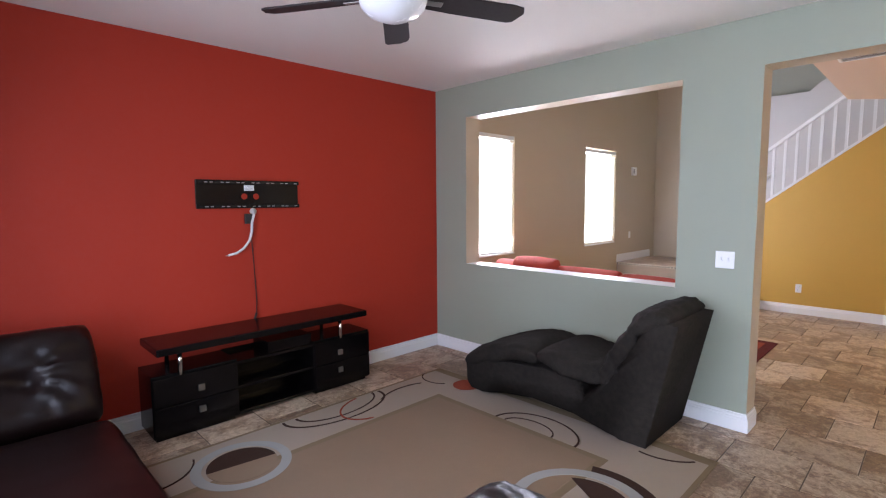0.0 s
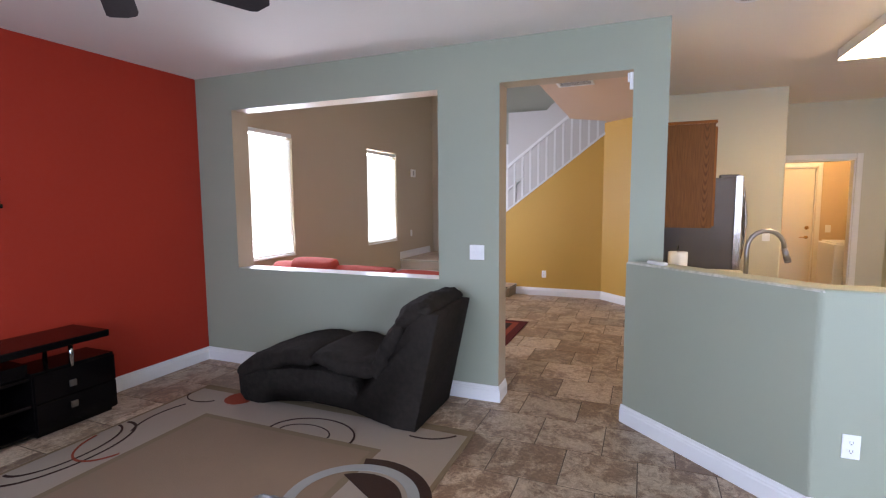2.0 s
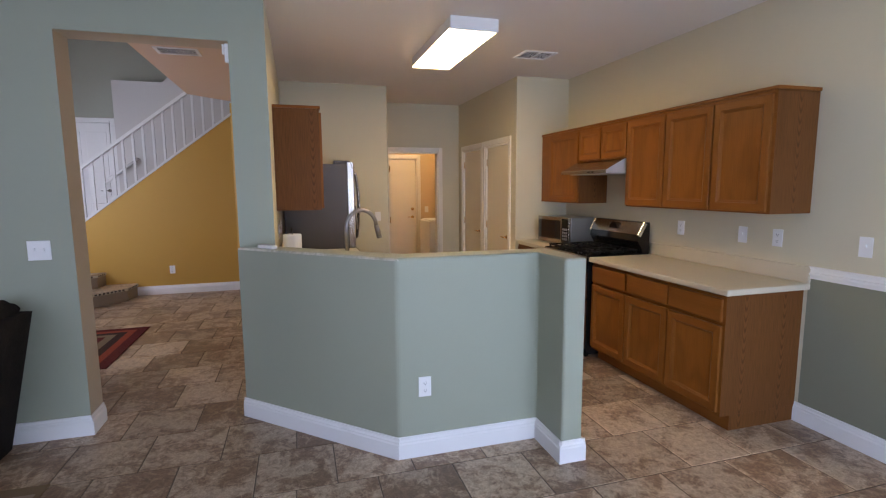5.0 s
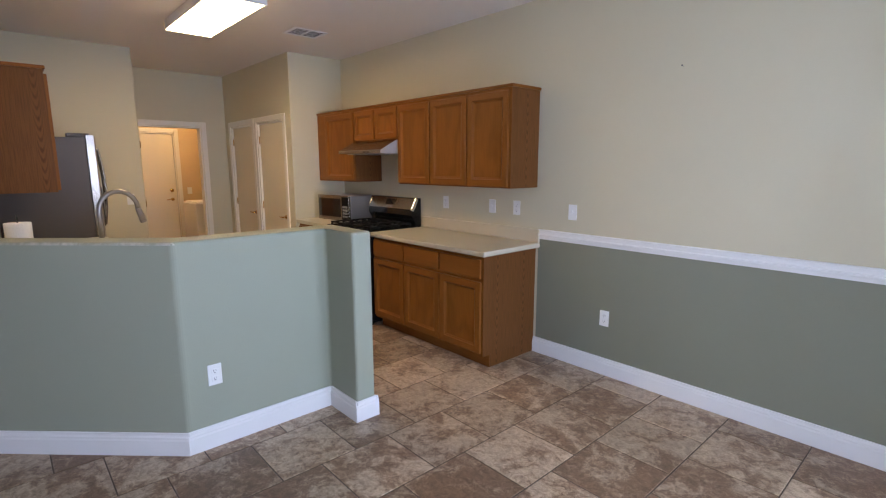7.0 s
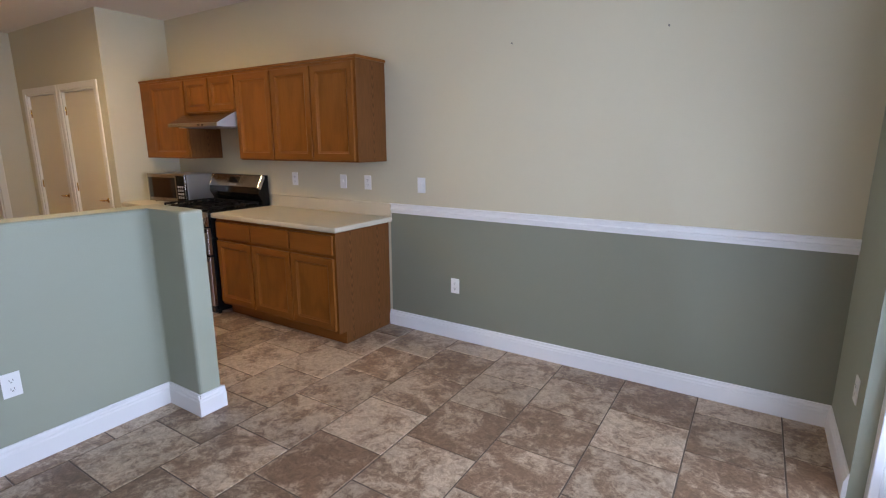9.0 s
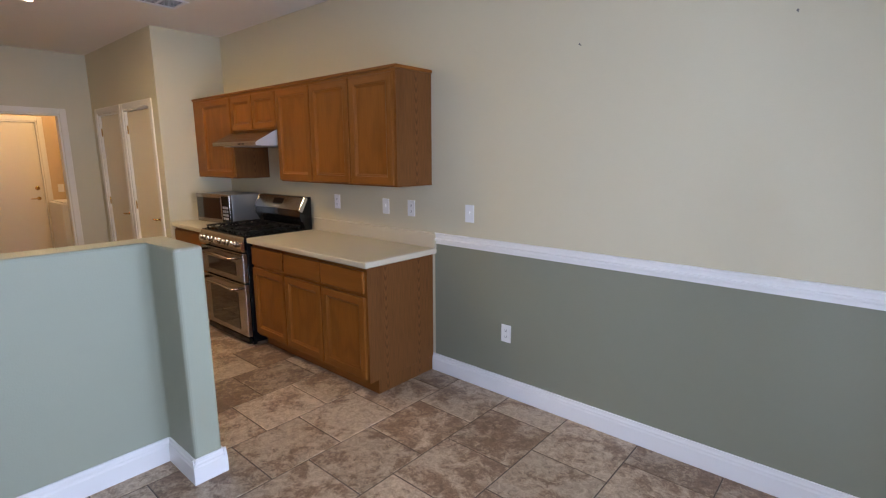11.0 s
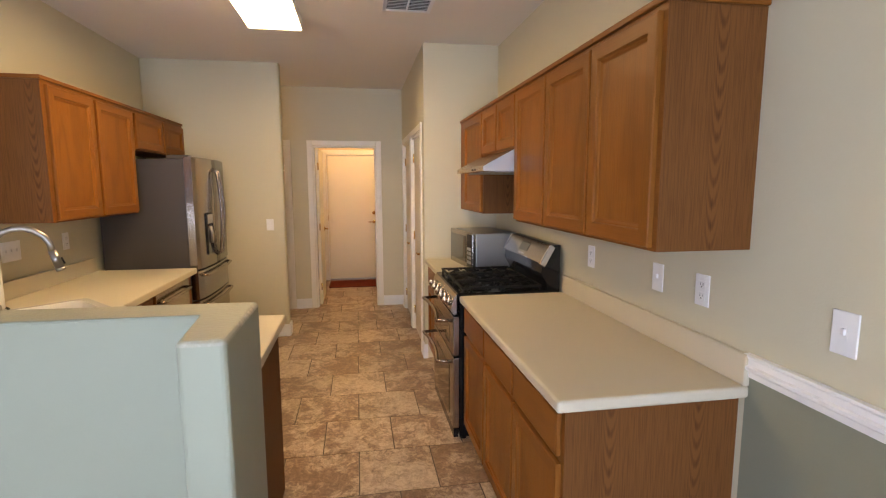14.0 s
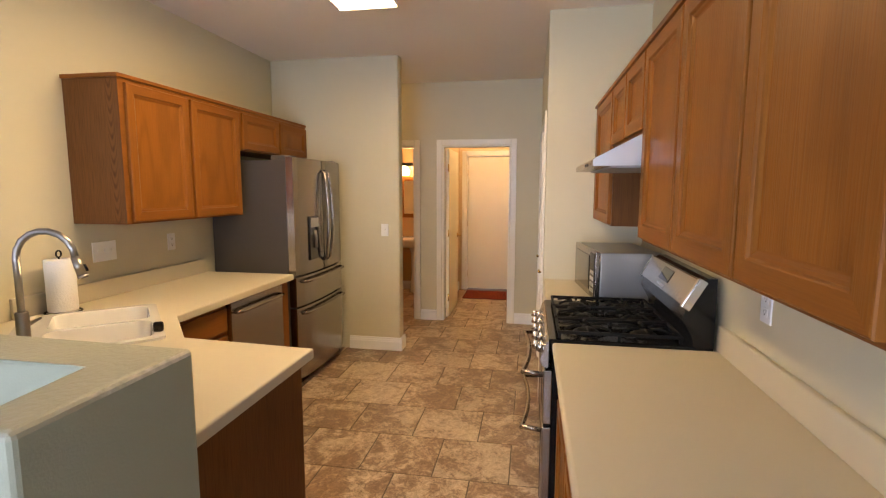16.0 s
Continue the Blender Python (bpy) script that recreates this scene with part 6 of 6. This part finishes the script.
# steps that wrap round to the landing
for k in range(3):
    o, z1 = 0.385 * k, 0.18 * (k + 1)
    poly = [(8.643, 2.43 + o), (8.643, NY - 0.003) if k < 2 else (9.715, NY - 0.003)]
    if k == 2:
        poly = [(8.55, 3.29), (9.715, 3.29), (9.715, NY - 0.003), (8.40, NY - 0.003), (8.40, 3.44)]
    else:
        poly = [(8.60 + 0.043, 2.43 + o), (8.643, NY - 0.003), (7.62 + o, NY - 0.003), (7.62 + o, 3.10 + 0.30 * k), (8.30 + 0.12 * k, 2.46 + o)]
    st = structure("step_%d" % (k + 1), prism(bmesh.new(), poly, 0.0 if k == 0 else z1 - 0.18 + 0.0005, z1 - 0.03), CARPET, "tiled stair step with a mosaic nosing", "step")
    n = len(poly)
    part("tread", prism(bmesh.new(), poly, z1 - 0.0295, z1, b=0.0), TILE, st, "stone tile tread")
    edges = [(poly[2], poly[3]), (poly[3], poly[4]), (poly[4], poly[0])]
    if k == 2:
        edges = [(poly[3], poly[4]), (poly[4], poly[0])]
    for a, c in edges:
        a, c = Vector(a), Vector(c)
        t = (c - a).normalized()
        nn = Vector((t.y, -t.x))
        if nn.x + nn.y > 0:
            nn = -nn
        bm = prism(bmesh.new(), [tuple(a + nn * 0.001), tuple(a + nn * 0.012), tuple(c + nn * 0.012), tuple(c + nn * 0.001)], z1 - 0.034, z1 - 0.004)
        part("nosing", bm, LAMINATE, st, "pale nosing strip")
        m = int((c - a).length / 0.05)
        for i in range(m):
            p = a + t * (i + 0.5) * 0.05
            bm = prism(bmesh.new(), [tuple(p - t * 0.014 + nn * 0.011), tuple(p - t * 0.014 + nn * 0.014), tuple(p + t * 0.014 + nn * 0.014), tuple(p + t * 0.014 + nn * 0.011)], z1 - 0.030, z1 - 0.008)
            part("mosaic_piece", bm, MOSAIC, st)
for k in range(12):
    y1, z1 = 3.285 - 0.243 * k, 0.54 + 0.187 * (k + 1)
    if y1 - 0.25 > 0.45:
        structure("stair_step_%d" % (k + 1), box(8.75, 9.715, y1 - 0.243, y1 + 0.02, z1 - 0.19, z1, b=0.008), CARPET, "beige carpeted stair step", "step")
run_board("baseboard", (8.40, NY), (9.71, NY), (0, -1), [(o, z + 0.54) for o, z in BASE], "white painted baseboard on the stair landing", "baseboard")

# white railing above the ochre wall
e = thing("stair_railing", 8.69, 2.0, 0.9, "white painted wooden stair railing with square balusters", "railing")
SL = (2.60 - 0.86) / (3.28 - 1.02)


def rz(y):
    return 0.86 + (3.28 - y) * SL


def sloped(y0, y1, x0, x1, h0, h1):
    bm = bmesh.new()
    v = [bm.verts.new((x, y, rz(y) + h)) for x in (x0, x1) for y in (y0, y1) for h in (h0, h1)]
    for q in ((0, 1, 3, 2), (4, 6, 7, 5), (0, 4, 5, 1), (2, 3, 7, 6), (0, 2, 6, 4), (1, 5, 7, 3)):
        bm.faces.new([v[i] for i in q])
    bmesh.ops.recalc_face_normals(bm, faces=bm.faces)
    bmesh.ops.bevel(bm, geom=list(bm.edges), offset=0.004, segments=2, profile=0.5, affect="EDGES")
    return bm


part("bottom_rail", sloped(1.03, 3.28, 8.635, 8.755, 0.001, 0.04), WHITE, e, "white cap rail")
part("handrail", sloped(1.03, 3.05, 8.66, 8.73, 0.72, 0.775), WHITE, e, "white handrail")
y = 1.165
while y < 3.06:
    part("baluster", box(8.68, 8.71, y - 0.015, y + 0.015, rz(y) + 0.02, rz(y) + 0.735), WHITE, e)
    y += 0.1315
part("newel_post", box(8.655, 8.735, 3.05, 3.13, 0.90, 1.95, b=0.006), WHITE, e, "white newel post")
e = thing("stair_handrail", 9.7, 2.4, 1.6, "white handrail on the far side of the stairs", "railing")
part("rail", tube(bmesh.new(), [(9.66, 3.05, 1.62), (9.66, 2.55, 2.0)], 0.025, 10), WHITE, e, "", True)
part("bracket", box(9.66, 9.719, 2.78, 2.82, 1.78, 1.80), WHITE, e)

# ---- patio door, west window and yard ----
e = structure("window_3", box(WX - 0.09, WX - 0.084, LW0, LW1, 0.80, 2.10), GLASS, "living room window with white frame", "window")
e.visible_shadow = False
for a in ((LW0, LW0 + 0.05, 0.80, 2.10), (LW1 - 0.05, LW1, 0.80, 2.10), (2.325, 2.375, 0.85, 2.05), (LW0 + 0.05, LW1 - 0.05, 0.80, 0.85), (LW0 + 0.05, LW1 - 0.05, 2.05, 2.10)):
    part("window_frame", box(WX - 0.11, WX - 0.065, *a, b=0.004), WHITE, e)
e = structure("patio_door", box(WX - 0.09, WX - 0.084, SD0 + 0.02, SD1 - 0.02, 0.03, SDH - 0.02), GLASS, "sliding glass patio door with a white frame", "door")
e.visible_shadow = False
for a in ((SD0, SD0 + 0.06, 0.0, SDH), (SD1 - 0.06, SD1, 0.0, SDH), (-1.31, -1.23, 0.05, SDH - 0.06), (SD0 + 0.06, SD1 - 0.06, 0.0, 0.05), (SD0 + 0.06, SD1 - 0.06, SDH - 0.06, SDH)):
    part("door_frame", box(WX - 0.12, WX - 0.055, *a, b=0.004), WHITE, e)
part("pull_handle", box(WX - 0.056, WX - 0.03, -1.30, -1.27, 0.95, 1.15, b=0.006), WHITE, e, "white pull handle")
structure("ground", box(-60, 70, -60, 60, -0.4, -0.16), PATIO, "pale concrete and bare ground outside", "ground")
structure("backdrop_yard_wall", box(-7.2, -7.0, -9, 9, -0.16, 1.9), mat("block_wall", (0.42, 0.34, 0.27), 0.9, vary=0.2, bump=0.4, bscale=30), "tan block wall round the yard", "garden wall")

# ---- floor tiles ----
PITCH, GX, GY = 0.4165, 1.922, -1.430


def tile_bm(x0, x1, y0, y1):
    bm = bmesh.new()
    lo = [bm.verts.new(p) for p in ((x0, y0, -0.012), (x1, y0, -0.012), (x1, y1, -0.012), (x0, y1, -0.012))]
    mid = [bm.verts.new(p) for p in ((x0, y0, -0.003), (x1, y0, -0.003), (x1, y1, -0.003), (x0, y1, -0.003))]
    c = 0.003
    hi = [bm.verts.new(p) for p in ((x0 + c, y0 + c, 0), (x1 - c, y0 + c, 0), (x1 - c, y1 - c, 0), (x0 + c, y1 - c, 0))]
    for a, b in ((lo, mid), (mid, hi)):
        for i in range(4):
            bm.faces.new((a[i], a[(i + 1) % 4], b[(i + 1) % 4], b[i]))
    bm.faces.new(hi)
    return bm


floor_ob = bpy.data.objects["floor"]
G = 0.003
tile_mesh = mesh_of("tile", tile_bm(-PITCH / 2 + G, PITCH / 2 - G, -PITCH / 2 + G, PITCH / 2 - G), TILE)
rest_v, rest_f = [], []
for i in range(-6, 21):
    for j in range(-6, 17):
        x, y = GX + (i + 0.5) * PITCH, GY + (j + (0.5 if i % 2 else 0.0)) * PITCH + PITCH / 2
        if x < WX - 0.5 or x > 10.0 or y < SY - 0.2 or y > NY + 0.15:
            continue
        near = (x < 4.2 and y < 4.4) or (x < 8.1 and y < 0.3)
        if near:
            t = new("tile", tile_mesh)
            t.parent = floor_ob
            t.location = (x, y, random.uniform(-0.0006, 0.0))
            t.rotation_euler = (random.uniform(-0.0012, 0.0012), random.uniform(-0.0012, 0.0012), 0)
        else:
            k = len(rest_v)
            me = tile_mesh
            rest_v += [(x + v.co.x, y + v.co.y, v.co.z) for v in me.vertices]
            rest_f += [tuple(k + q for q in p.vertices) for p in me.polygons]
far = bpy.data.meshes.new("far_tiles")
far.from_pydata(rest_v, [], rest_f)
far.materials.append(TILE)
ft = new("far_tiles", far)
ft.parent = floor_ob
tagged(ft, "stone floor tiles of hall and front room", "", kind="stuff")
